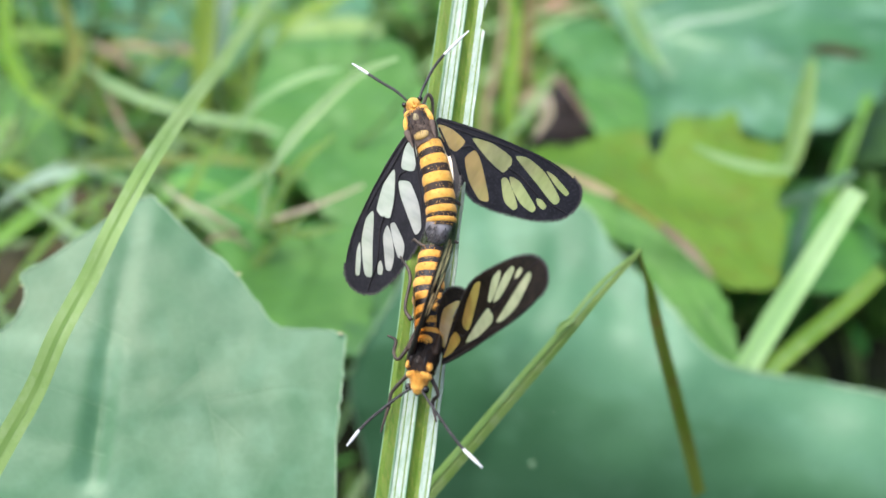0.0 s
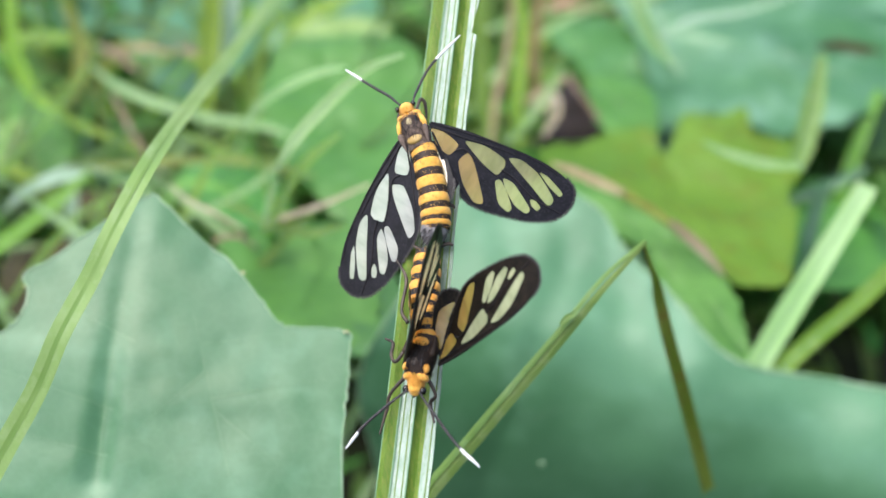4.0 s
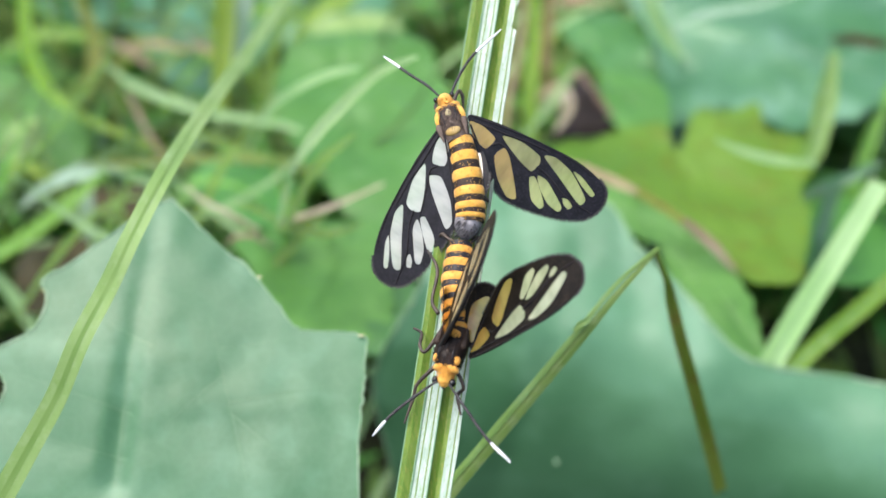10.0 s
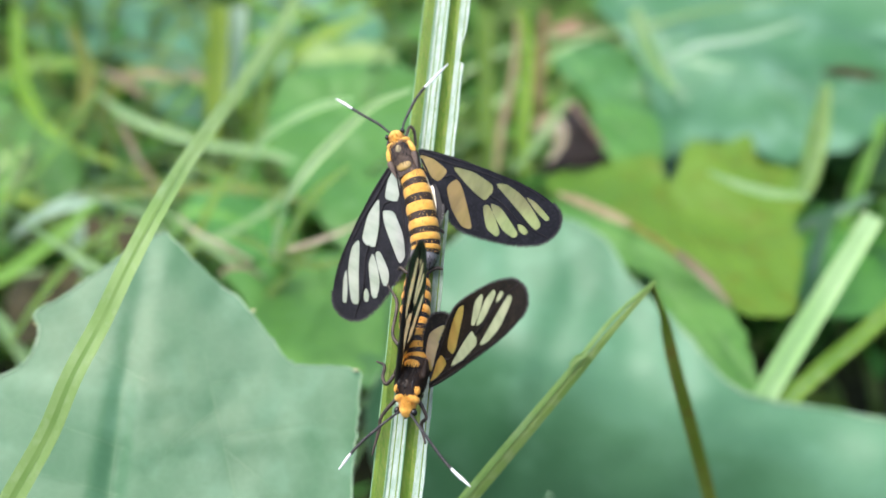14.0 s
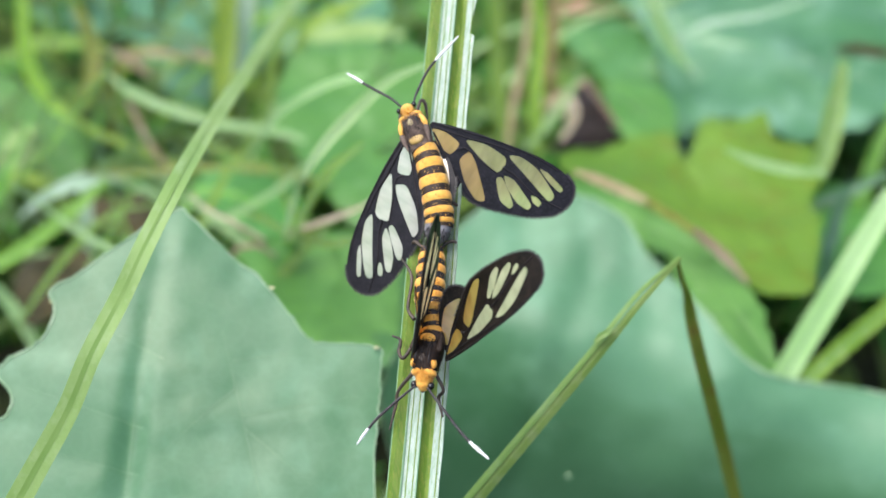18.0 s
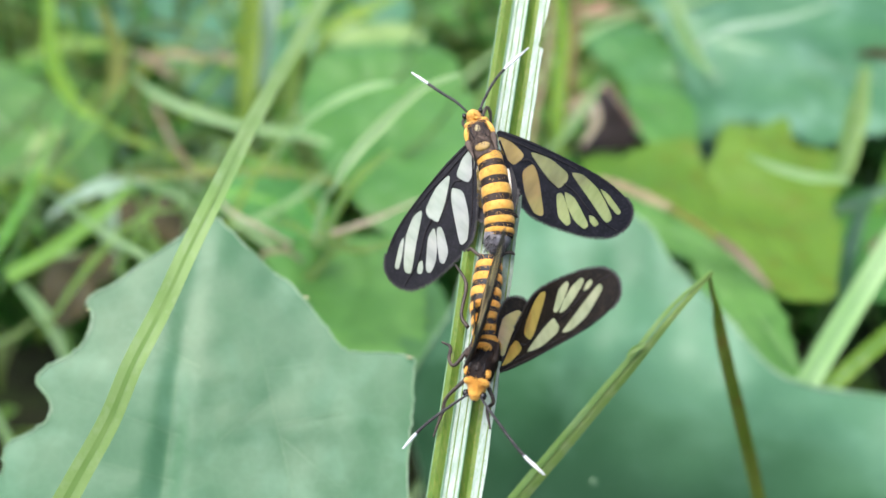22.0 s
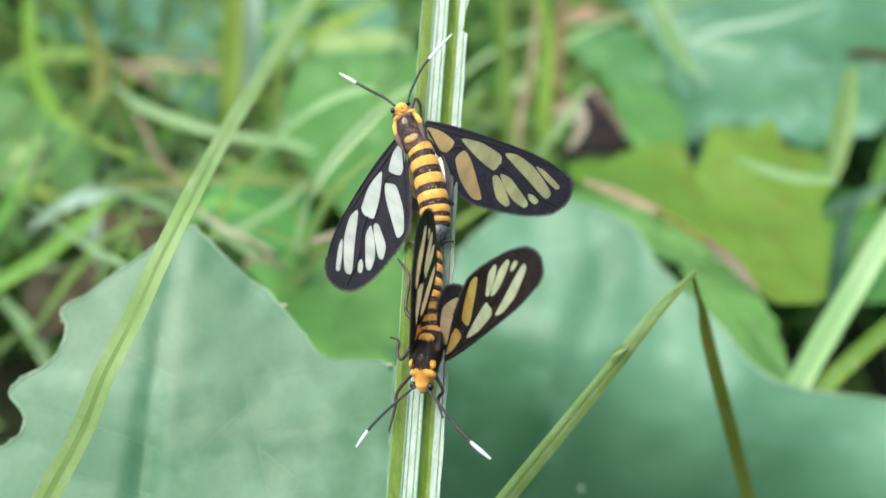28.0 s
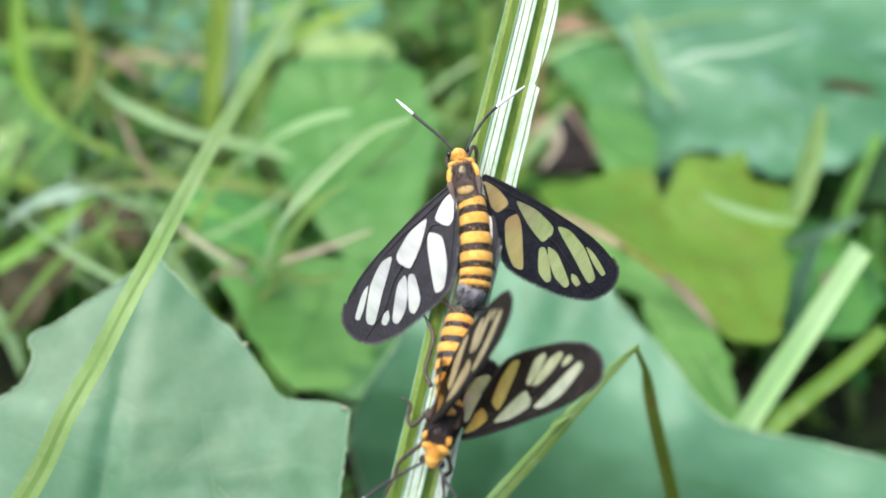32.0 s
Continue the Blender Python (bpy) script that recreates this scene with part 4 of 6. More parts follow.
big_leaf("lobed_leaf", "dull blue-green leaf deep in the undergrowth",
         [(-0.08725, 0.37447, 0.04891), (-0.07726, 0.3843, 0.05107), (-0.06316, 0.38307, 0.05053), (-0.05306, 0.37486, 0.04843), (-0.05403, 0.35571, 0.04439), (-0.06124, 0.34352, 0.04227), (-0.071, 0.34208, 0.04218), (-0.08106, 0.3554, 0.04477)], (-0.06885, 0.36233, 0.04596), [((-0.08338, 0.3649, 0.04674), (-0.05521, 0.36659, 0.04663))], M_LEAF_BLUE_SHADED, bulge=0.05, wave=0.1, tooth=0.001, seed=51)
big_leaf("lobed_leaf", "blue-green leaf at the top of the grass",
         [(-0.12861, 0.41981, 0.05112), (-0.1063, 0.42626, 0.05239), (-0.0834, 0.42032, 0.05048), (-0.06977, 0.40512, 0.04661), (-0.07916, 0.39137, 0.04379), (-0.0995, 0.38963, 0.04377), (-0.1179, 0.39395, 0.04496)], (-0.10127, 0.40781, 0.04776), [((-0.12188, 0.40452, 0.04735), (-0.07303, 0.40508, 0.04666))], M_LEAF_BLUE_SHADED, bulge=0.05, wave=0.1, tooth=0.001, seed=52)
big_leaf("lobed_leaf", "blue-green leaf above the stem",
         [(-0.05745, 0.40292, 0.05552), (-0.04323, 0.40603, 0.05607), (-0.02684, 0.40032, 0.05435), (-0.01998, 0.38579, 0.05079), (-0.02883, 0.37702, 0.04903), (-0.04058, 0.37115, 0.04801), (-0.04906, 0.36535, 0.04701), (-0.0538, 0.38251, 0.05062)], (-0.04035, 0.38846, 0.05174), [((-0.05409, 0.3854, 0.05127), (-0.02163, 0.38868, 0.05147))], M_LEAF_BLUE, bulge=0.05, wave=0.1, tooth=0.001, seed=53)
big_leaf("lobed_leaf", "soft green leaf among the grass",
         [(-0.12169, 0.33292, 0.05512), (-0.1129, 0.33063, 0.05445), (-0.10282, 0.32241, 0.0525), (-0.0928, 0.3131, 0.05048), (-0.08607, 0.3027, 0.04853), (-0.08429, 0.29124, 0.04675), (-0.09039, 0.2855, 0.04608), (-0.10164, 0.2865, 0.04638), (-0.11088, 0.29322, 0.04745)], (-0.10054, 0.30717, 0.04953), [((-0.11523, 0.31872, 0.05195), (-0.08651, 0.29579, 0.04745))], M_LEAF_FRESH, bulge=0.05, wave=0.1, tooth=0.001, seed=55)
big_leaf("lobed_leaf", "pale yellowing leaf among the grass",
         [(-0.10181, 0.29965, 0.05136), (-0.09989, 0.30372, 0.05208), (-0.0964, 0.30241, 0.05178), (-0.09448, 0.29525, 0.05048), (-0.09446, 0.28637, 0.04906), (-0.09783, 0.28523, 0.04894), (-0.10102, 0.28962, 0.04966)], (-0.09794, 0.2941, 0.05034), [((-0.09946, 0.30193, 0.05174), (-0.0975, 0.28634, 0.0491))], M_LEAF_PALE, bulge=0.05, wave=0.1, seed=56)
big_leaf("lobed_leaf", "green leaf under the grass blades",
         [(-0.05229, 0.25154, 0.06101), (-0.04811, 0.25632, 0.06173), (-0.04153, 0.25582, 0.06154), (-0.03472, 0.25268, 0.06091), (-0.0304, 0.24617, 0.05985), (-0.03122, 0.23781, 0.05877), (-0.03605, 0.235, 0.05853), (-0.04262, 0.2386, 0.05905), (-0.04804, 0.2441, 0.05984)], (-0.0404, 0.24605, 0.05999), [((-0.05162, 0.25061, 0.06085), (-0.0313, 0.23873, 0.05889))], M_LEAF_FRESH, bulge=0.05, wave=0.08, tooth=0.001, seed=57)
big_leaf("lobed_leaf", "brown dead leaf low in the grass",
         [(-0.08162, 0.28478, 0.04162), (-0.07797, 0.28806, 0.04206), (-0.07161, 0.28705, 0.0418), (-0.06562, 0.28068, 0.04078), (-0.06537, 0.27218, 0.0397), (-0.07266, 0.27316, 0.03993), (-0.07805, 0.27628, 0.0404)], (-0.07348, 0.28059, 0.04089), [((-0.08079, 0.28372, 0.04145), (-0.06573, 0.27429, 0.03996))], M_LITTER, bulge=0.1, wave=0.2, seed=58)
big_leaf("lobed_leaf", "olive-brown dead leaf low in the grass",
         [(-0.08818, 0.25315, 0.04341), (-0.08397, 0.25896, 0.0441), (-0.07761, 0.26096, 0.04428), (-0.07374, 0.25331, 0.04321), (-0.07607, 0.24379, 0.04222), (-0.07919, 0.23441, 0.04151), (-0.08386, 0.23621, 0.04171)], (-0.08019, 0.24752, 0.04265), [((-0.08565, 0.24746, 0.04273), (-0.07637, 0.2552, 0.04349))], M_LITTER, bulge=0.1, wave=0.2, seed=59)
big_leaf("lobed_leaf", "yellow-green lobed leaf lying in the undergrowth",
         [(0.0178, 0.25059, 0.06526), (0.01941, 0.25431, 0.06591), (0.02435, 0.25623, 0.06619), (0.03006, 0.26002, 0.06683), (0.0356, 0.26121, 0.06698), (0.03904, 0.26088, 0.06686), (0.0399, 0.2564, 0.06597), (0.04062, 0.2527, 0.06527), (0.0428, 0.25644, 0.06592), (0.04473, 0.26207, 0.067), (0.04688, 0.26586, 0.06776), (0.05035, 0.26552, 0.06763), (0.05353, 0.2648, 0.06743), (0.05684, 0.26824, 0.06812), (0.05856, 0.26731, 0.06788), (0.05831, 0.26072, 0.06651), (0.06116, 0.25851, 0.06602), (0.06633, 0.25745, 0.06573), (0.06798, 0.25245, 0.06478), (0.06456, 0.24598, 0.06374), (0.06191, 0.24048, 0.06294), (0.06109, 0.23147, 0.06176), (0.05973, 0.22258, 0.06085), (0.05501, 0.2112, 0.06009), (0.0514, 0.21168, 0.06017), (0.04713, 0.2137, 0.06035), (0.04355, 0.22064, 0.06092), (0.03926, 0.22766, 0.06167), (0.03461, 0.23385, 0.06247), (0.0282, 0.2401, 0.06342), (0.02147, 0.24585, 0.06441)], (0.0425, 0.24026, 0.06321), [((0.04048, 0.25159, 0.06507), (0.05307, 0.21551, 0.06038)), ((0.04048, 0.25159, 0.06507), (0.06373, 0.24964, 0.06436)), ((0.04048, 0.25159, 0.06507), (0.05527, 0.26539, 0.06752)), ((0.04048, 0.25159, 0.06507), (0.01979, 0.25191, 0.06546)), ((0.04048, 0.25159, 0.06507), (0.04369, 0.22152, 0.061))], M_LEAF_YELLOW, bulge=0.03, wave=0.1, tooth=0.0006, seed=5, vein=0.0003)
big_leaf("lobed_leaf", "fresh green leaf lobe with pale tip",
         [(0.03381, 0.22399, 0.06489), (0.03493, 0.22539, 0.06525), (0.03756, 0.22403, 0.06484), (0.04062, 0.22032, 0.06381), (0.04407, 0.21417, 0.06225), (0.04626, 0.20809, 0.06085), (0.04714, 0.19942, 0.05912), (0.04695, 0.1896, 0.05753), (0.04439, 0.18763, 0.0573), (0.04029, 0.19408, 0.05832), (0.03747, 0.20196, 0.05975), (0.03498, 0.21067, 0.0616), (0.03361, 0.21885, 0.06356)], (0.04049, 0.20735, 0.06079), [((0.04703, 0.19285, 0.05802), (0.03477, 0.224, 0.06488)), ((0.04351, 0.20336, 0.05993), (0.0462, 0.20607, 0.06043)), ((0.03987, 0.21276, 0.06199), (0.04263, 0.2158, 0.06266))], M_LEAF_MID, bulge=0.03, wave=0.07, tooth=0.0005, seed=4)
big_leaf("lobed_leaf", "shaded green leaf between the large leaves",
         [(-0.03897, 0.22151, 0.0633), (-0.03248, 0.22404, 0.06357), (-0.02484, 0.22577, 0.06371), (-0.01806, 0.22667, 0.06375), (-0.01203, 0.22182, 0.06292), (-0.01114, 0.20893, 0.06134), (-0.01166, 0.19789, 0.06047), (-0.01535, 0.19242, 0.06025), (-0.02401, 0.19233, 0.06037), (-0.03027, 0.20238, 0.06105), (-0.03563, 0.21345, 0.06221)], (-0.02264, 0.2088, 0.06151), [((-0.01797, 0.22503, 0.06349), (-0.02421, 0.19464, 0.06048)), ((-0.02102, 0.21202, 0.06182), (-0.01228, 0.20259, 0.0608))], M_LEAF_MID, bulge=0.05, wave=0.05, tooth=0.0006, seed=9)
# separate sheet added for the creased leaf's dark half, shade in its colour
big_leaf("lobed_leaf", "darker half of the creased green leaf, shade put into colour",
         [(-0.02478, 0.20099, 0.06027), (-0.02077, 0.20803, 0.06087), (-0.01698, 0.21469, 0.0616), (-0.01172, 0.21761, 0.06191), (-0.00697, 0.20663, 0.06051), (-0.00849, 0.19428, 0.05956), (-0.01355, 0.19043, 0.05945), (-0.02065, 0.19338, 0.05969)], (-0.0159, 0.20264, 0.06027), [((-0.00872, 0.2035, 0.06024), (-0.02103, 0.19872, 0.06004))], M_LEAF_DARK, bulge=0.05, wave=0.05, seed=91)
big_leaf("lobed_leaf", "fresh green leaf edge beside the stems",
         [(0.07101, 0.28297, 0.03983), (0.07793, 0.28724, 0.04041), (0.08894, 0.28737, 0.04025), (0.0936, 0.27699, 0.03859), (0.08601, 0.2565, 0.03639), (0.07387, 0.25235, 0.03624), (0.06928, 0.26236, 0.03719)], (0.0803, 0.27065, 0.03796), [((0.07018, 0.27259, 0.03837), (0.08913, 0.2687, 0.03759))], M_LEAF_FRESH, bulge=0.05, wave=0.1, tooth=0.001, seed=54)
big_leaf("lobed_leaf", "green leaf at the edge of the grass",
         [(0.08704, 0.32521, 0.04741), (0.09782, 0.33753, 0.04976), (0.11222, 0.34015, 0.0501), (0.10479, 0.30628, 0.04383), (0.09468, 0.30145, 0.04328), (0.0861, 0.30843, 0.04447)], (0.09664, 0.3205, 0.04636), [((0.08765, 0.3156, 0.04563), (0.10849, 0.32546, 0.0471))], M_LEAF_FRESH, bulge=0.05, wave=0.1, tooth=0.001, seed=62)
for tip in ((-0.01039, 0.13793, 0.09484), (-0.04619, 0.14117, 0.09892), (-0.02206, 0.14272, 0.09971), (-0.04994, 0.13566, 0.09379), (-0.01052, 0.13036, 0.08755)):
    part("tooth_tip", ball(tip, 0.00024, (1.5, 0.7, 0.7), seg=10), M_TOOTH, pale_leaf, "yellowish dry tooth tip")
big_leaf("lobed_leaf", "green leaf edge under the dry stem",
         [(0.01585, 0.23984, 0.06724), (0.02087, 0.2392, 0.06705), (0.02658, 0.23524, 0.06631), (0.03383, 0.2289, 0.06525), (0.03972, 0.22211, 0.06429), (0.0414, 0.21738, 0.06374), (0.03579, 0.21765, 0.06386), (0.02996, 0.2203, 0.06423), (0.02486, 0.22708, 0.06515), (0.01841, 0.23253, 0.06602)], (0.02977, 0.22748, 0.06512), [((0.03976, 0.21905, 0.06395), (0.01769, 0.23688, 0.06672))], M_LEAF_MID, bulge=0.03, wave=0.06, tooth=0.0004, seed=92)
spot = thing("leaf_spot", "small pale round spot on the broad leaf", "spot")
part("crust", ball((0.0138, 0.16955, 0.05411), 0.0005, (0.8, 0.6, 1.0)), M_RIM, spot)
dead = thing("dead_leaf", "curled dark brown dead leaf on the ground", "leaf")
part("blade", leaf_mesh([(0.01863, 0.28163, 0.05512), (0.02125, 0.28974, 0.05641), (0.02359, 0.29972, 0.05822), (0.02612, 0.30757, 0.05978), (0.02881, 0.30648, 0.05951), (0.02969, 0.29867, 0.05791), (0.03184, 0.29096, 0.05645), (0.03325, 0.28659, 0.05569), (0.02947, 0.28437, 0.05538), (0.02459, 0.28257, 0.05517)], (0.02587, 0.292, 0.05673), (), rings=8, bulge=0.2, wave=0.25, seed=10)[0], M_DEAD, dead)


# ---- grasses ----
def grass(label, points, widths, mat, name="grass_blade", facing=(0.05, -0.6, 0.8), **kw):
    ob = thing(name, label, "grass")
    part("blade", blade(points, widths, facing, **kw), mat, ob)
    lift = Vector(facing).normalized() * 0.00002
    part("midrib", tube([Vector(p) - lift for p in points], [0.00014, 0.00012, 0.00008], 6, steps=8), mat if name == "dry_stem" else M_VEIN, ob)
    stalk_to_soil(min(points, key=lambda p: p[2]), 0.0004, ob, mat, "stem")
    return ob


arch = thing("arching_grass_blade", "long arching channelled grass blade leaning over the pale leaf", "grass")
part("blade", blade([(-0.04758, 0.10764, 0.08673), (-0.04357, 0.11086, 0.09284), (-0.04090, 0.11309, 0.09706), (-0.03797, 0.11556, 0.10175), (-0.03578, 0.11814, 0.10637), (-0.03342, 0.12232, 0.11012), (-0.03129, 0.12656, 0.11400), (-0.02929, 0.13648, 0.11672), (-0.03049, 0.16709, 0.11091), (-0.03177, 0.20512, 0.10325), (-0.03135, 0.24219, 0.09845), (-0.02925, 0.26470, 0.09814)],
     [0.0024, 0.0023, 0.0021, 0.0020, 0.0019, 0.0019, 0.0021, 0.0023], (0.2, -0.78, 0.6), fold=0.06, steps=12), M_GRASS_SOFT, arch)
part("groove", blade([(-0.04758, 0.10764, 0.08674), (-0.04356, 0.11086, 0.09284), (-0.04089, 0.11309, 0.09706), (-0.03797, 0.11556, 0.10175), (-0.03577, 0.11814, 0.10637), (-0.03342, 0.12232, 0.11012), (-0.03129, 0.12657, 0.11401), (-0.02926, 0.13637, 0.11677), (-0.03047, 0.16695, 0.11096), (-0.03175, 0.20501, 0.10329), (-0.03134, 0.24208, 0.09849), (-0.02923, 0.26459, 0.09817)],
     [0.0007, 0.0006, 0.0005, 0.0004, 0.0003, 0.0002, 0.0002, 0.0002], (0.2, -0.78, 0.6), fold=0.06, thick=0.00005, steps=12), M_GRASS_CHANNEL, arch, "darker green channel along the midrib")
bent = thing("bent_grass_blade", "thin grass blade snapped over, its folded tip browning", "grass")
part("lower_stem", blade([(-0.00601, 0.11533, 0.08197), (-0.00092, 0.11868, 0.087), (0.00306, 0.12134, 0.09077), (0.00882, 0.12542, 0.09608), (0.0135, 0.12888, 0.10027), (0.01776, 0.133, 0.10358), (0.02185, 0.13646, 0.10652)],
     [0.0014, 0.0013, 0.0012, 0.0010, 0.0007, 0.0004], (0.1, -0.75, 0.65), fold=-0.2), M_OLIVE_GREEN, bent)
part("pale_edge", blade([(-0.00656, 0.11546, 0.08245), (-0.00147, 0.11881, 0.08748), (0.00251, 0.12146, 0.09125), (0.00826, 0.12555, 0.09656), (0.01292, 0.12901, 0.10075), (0.01718, 0.13312, 0.10406), (0.02172, 0.13641, 0.10665)],
     [0.0008, 0.0007, 0.0007, 0.0006, 0.0005, 0.0003], (0.1, -0.75, 0.65), fold=-0.1), M_GRASS_MID, bent, "pale upper face of the fold")
part("torn_flap", blade([(0.01236, 0.12842, 0.10116), (0.01305, 0.12872, 0.10171), (0.01374, 0.12898, 0.10195), (0.01438, 0.12981, 0.102)], [0.0002, 0.0006, 0.0006, 0.0002], (0.1, -0.75, 0.65), fold=0.3), M_GRASS_MID, bent, "small torn flap")
part("folded_tip", blade([(0.02157, 0.13637, 0.10634), (0.02483, 0.14823, 0.09506), (0.02697, 0.15026, 0.087), (0.02977, 0.15264, 0.07742), (0.0324, 0.1547, 0.06832), (0.03506, 0.15657, 0.05884)],
     [0.0007, 0.0014, 0.0017, 0.0019, 0.0019, 0.0018], (0.1, -0.75, 0.65), fold=0.35), M_OLIVE, bent, "olive-brown drying tip")
grass("pale green grass stem leaning out of the leaves", [(0.04537, 0.18631, 0.05492), (0.04774, 0.18793, 0.06009), (0.05216, 0.19285, 0.06501), (0.05903, 0.20149, 0.0705), (0.06831, 0.2141, 0.07702)], [0.0026, 0.00364, 0.00381, 0.00364, 0.00329], M_GRASS_PALE, fold=0.15)
grass("bright green grass stem beside the pale one", [(0.04818, 0.18662, 0.05541), (0.05179, 0.18778, 0.05966), (0.05744, 0.19172, 0.06267), (0.06492, 0.19852, 0.06461), (0.0721, 0.20631, 0.06629)], [0.00207, 0.00277, 0.00277, 0.00277, 0.00259], M_GRASS, fold=0.15)
grass("upright yellow-green grass blade", [(-0.05099, 0.28082, 0.06211), (-0.05045, 0.28543, 0.07091), (-0.04981, 0.28924, 0.07816), (-0.04962, 0.29412, 0.08749)], [0.00257, 0.00421, 0.00445, 0.00398], M_YELLOW_GRASS)
grass("upright pale grass blade beside the yellow one", [(-0.04832, 0.28907, 0.06699), (-0.04719, 0.29294, 0.07435), (-0.04643, 0.29626, 0.08067), (-0.04591, 0.29902, 0.08593)], [0.00119, 0.00309, 0.00381, 0.00357], M_GRASS_PALE_SHEEN)
grass("arching yellow-green grass blade", [(-0.09196, 0.29364, 0.08808), (-0.09168, 0.28876, 0.07875), (-0.08999, 0.28499, 0.07147), (-0.08559, 0.28205, 0.06571), (-0.08093, 0.28064, 0.06284)], [0.00211, 0.00281, 0.00328, 0.00281, 0.00094], M_YELLOW_GRASS)
grass("thin yellow-green blade leaning down", [(-0.08331, 0.2738, 0.07143), (-0.07601, 0.27074, 0.06531), (-0.06812, 0.26926, 0.0622), (-0.06136, 0.26802, 0.05959), (-0.05515, 0.26747, 0.0583)], [0.00045, 0.00158, 0.00158, 0.00136, 0.00045], M_YELLOW_GRASS)
grass("bent grass blade with whitish sheen in its colour", [(-0.08358, 0.24434, 0.05827), (-0.07882, 0.2462, 0.06166), (-0.07248, 0.24754, 0.06399), (-0.06826, 0.24808, 0.06487), (-0.0651, 0.24811, 0.06482)], [0.00063, 0.00211, 0.00316, 0.00295, 0.00105], M_GRASS_PALE_SHEEN)
grass("bent end of the sheen-pale blade", [(-0.06717, 0.24991, 0.06401), (-0.06188, 0.24909, 0.06225), (-0.0566, 0.24806, 0.0601)], [0.0017, 0.00191, 0.00085], M_GRASS_PALE)
grass("broad green grass blade low among the leaves", [(-0.08435, 0.22189, 0.05853), (-0.07652, 0.2241, 0.06248), (-0.07063, 0.22625, 0.06637), (-0.06524, 0.22843, 0.07035), (-0.06181, 0.22969, 0.07264)], [0.00253, 0.00292, 0.00273, 0.00214, 0.00058], M_GRASS)
grass("pale blue-green stalk standing in the grass", [(-0.07859, 0.26614, 0.03502), (-0.07901, 0.26939, 0.04125), (-0.07907, 0.27264, 0.04747), (-0.07926, 0.27589, 0.05369)], [0.00257, 0.00328, 0.00281, 0.00094], M_GRASS_PALE_SHEEN)
grass("grey-green blade crossing the grass", [(-0.0713, 0.27132, 0.07704), (-0.06633, 0.26957, 0.07352), (-0.05913, 0.26811, 0.07047), (-0.05137, 0.26706, 0.06819), (-0.0436, 0.26653, 0.0669), (-0.03583, 0.266, 0.06561), (-0.02863, 0.26475, 0.06294)], [0.00044, 0.00178, 0.00222, 0.00178, 0.00178, 0.00156, 0.00044], M_GRASS_PALE)
grass("grey-green blade under the crossing one", [(-0.0539, 0.25662, 0.06989), (-0.04749, 0.25535, 0.06723), (-0.04108, 0.25428, 0.06495), (-0.03358, 0.25362, 0.06342), (-0.02825, 0.25219, 0.0605)], [0.00043, 0.0015, 0.00172, 0.0015, 0.00043], M_GRASS)
grass("pinkish dry stem standing in the grass", [(-0.0669, 0.26879, 0.07205), (-0.06471, 0.26676, 0.06808), (-0.06197, 0.26447, 0.06361), (-0.05756, 0.26195, 0.05863)], [0.00069, 0.00124, 0.00124, 0.00042], M_PINK, name="dry_stem")
grass("level olive-green grass blade", [(-0.07299, 0.24846, 0.06577), (-0.06352, 0.24843, 0.06536), (-0.05299, 0.24898, 0.06605), (-0.04246, 0.24915, 0.06599), (-0.03299, 0.24877, 0.06493), (-0.02563, 0.24807, 0.06333)], [0.00042, 0.00126, 0.00147, 0.00126, 0.00105, 0.00042], M_OLIVE)
grass("pinkish broken straw lying in the grass", [(-0.08111, 0.31586, 0.06545), (-0.07662, 0.31496, 0.06356), (-0.07214, 0.31334, 0.0603)], [0.0008, 0.00239, 0.00095], M_PINK, name="dry_stem")
grass("pale straw lying level in the grass", [(-0.08038, 0.31989, 0.06234), (-0.07188, 0.32048, 0.06315), (-0.06471, 0.31995, 0.06189)], [0.00065, 0.00195, 0.00081], M_TAN, name="dry_stem")
grass("pale straw end in the grass", [(-0.06499, 0.3253, 0.06133), (-0.06168, 0.32497, 0.06058), (-0.05811, 0.32427, 0.05912)], [0.00082, 0.00197, 0.00066], M_PINK, name="dry_stem")
grass("curved pale grass blade by the moth", [(-0.0218, 0.17285, 0.09848), (-0.02047, 0.17405, 0.10072), (-0.01833, 0.17542, 0.10327), (-0.01561, 0.1768, 0.10582), (-0.01267, 0.17819, 0.10836), (-0.00952, 0.17934, 0.11045), (-0.00513, 0.1802, 0.11194)], [0.00022, 0.00124, 0.00168, 0.00175, 0.0016, 0.00131, 0.00058], M_GRASS_PALE)
grass("faint pale curved grass blade", [(-0.03197, 0.21057, 0.08897), (-0.02932, 0.21223, 0.09204), (-0.02491, 0.21366, 0.09462), (-0.02007, 0.21469, 0.09642), (-0.01567, 0.21515, 0.09713)], [0.00035, 0.00132, 0.00158, 0.0014, 0.00053], M_GRASS_PALE)
grass("second curved grass blade by the moth", [(-0.0255, 0.18989, 0.08157), (-0.02292, 0.19266, 0.08676), (-0.01994, 0.1947, 0.09056), (-0.01516, 0.19654, 0.0939)], [0.00066, 0.00139, 0.00164, 0.00049], M_GRASS)
grass("thin upright shoot of the small plant", [(-0.02717, 0.19471, 0.08005), (-0.0263, 0.19667, 0.08376), (-0.02494, 0.19831, 0.08686)], [0.00067, 0.00101, 0.00034], M_GRASS_PALE)
grass("pale dry straw behind the wing", [(-0.0271, 0.19925, 0.07794), (-0.02366, 0.19981, 0.07888), (-0.0185, 0.2007, 0.0804), (-0.01161, 0.20221, 0.08304)], [0.00052, 0.0009, 0.00077, 0.00032], M_DRY, name="dry_stem")
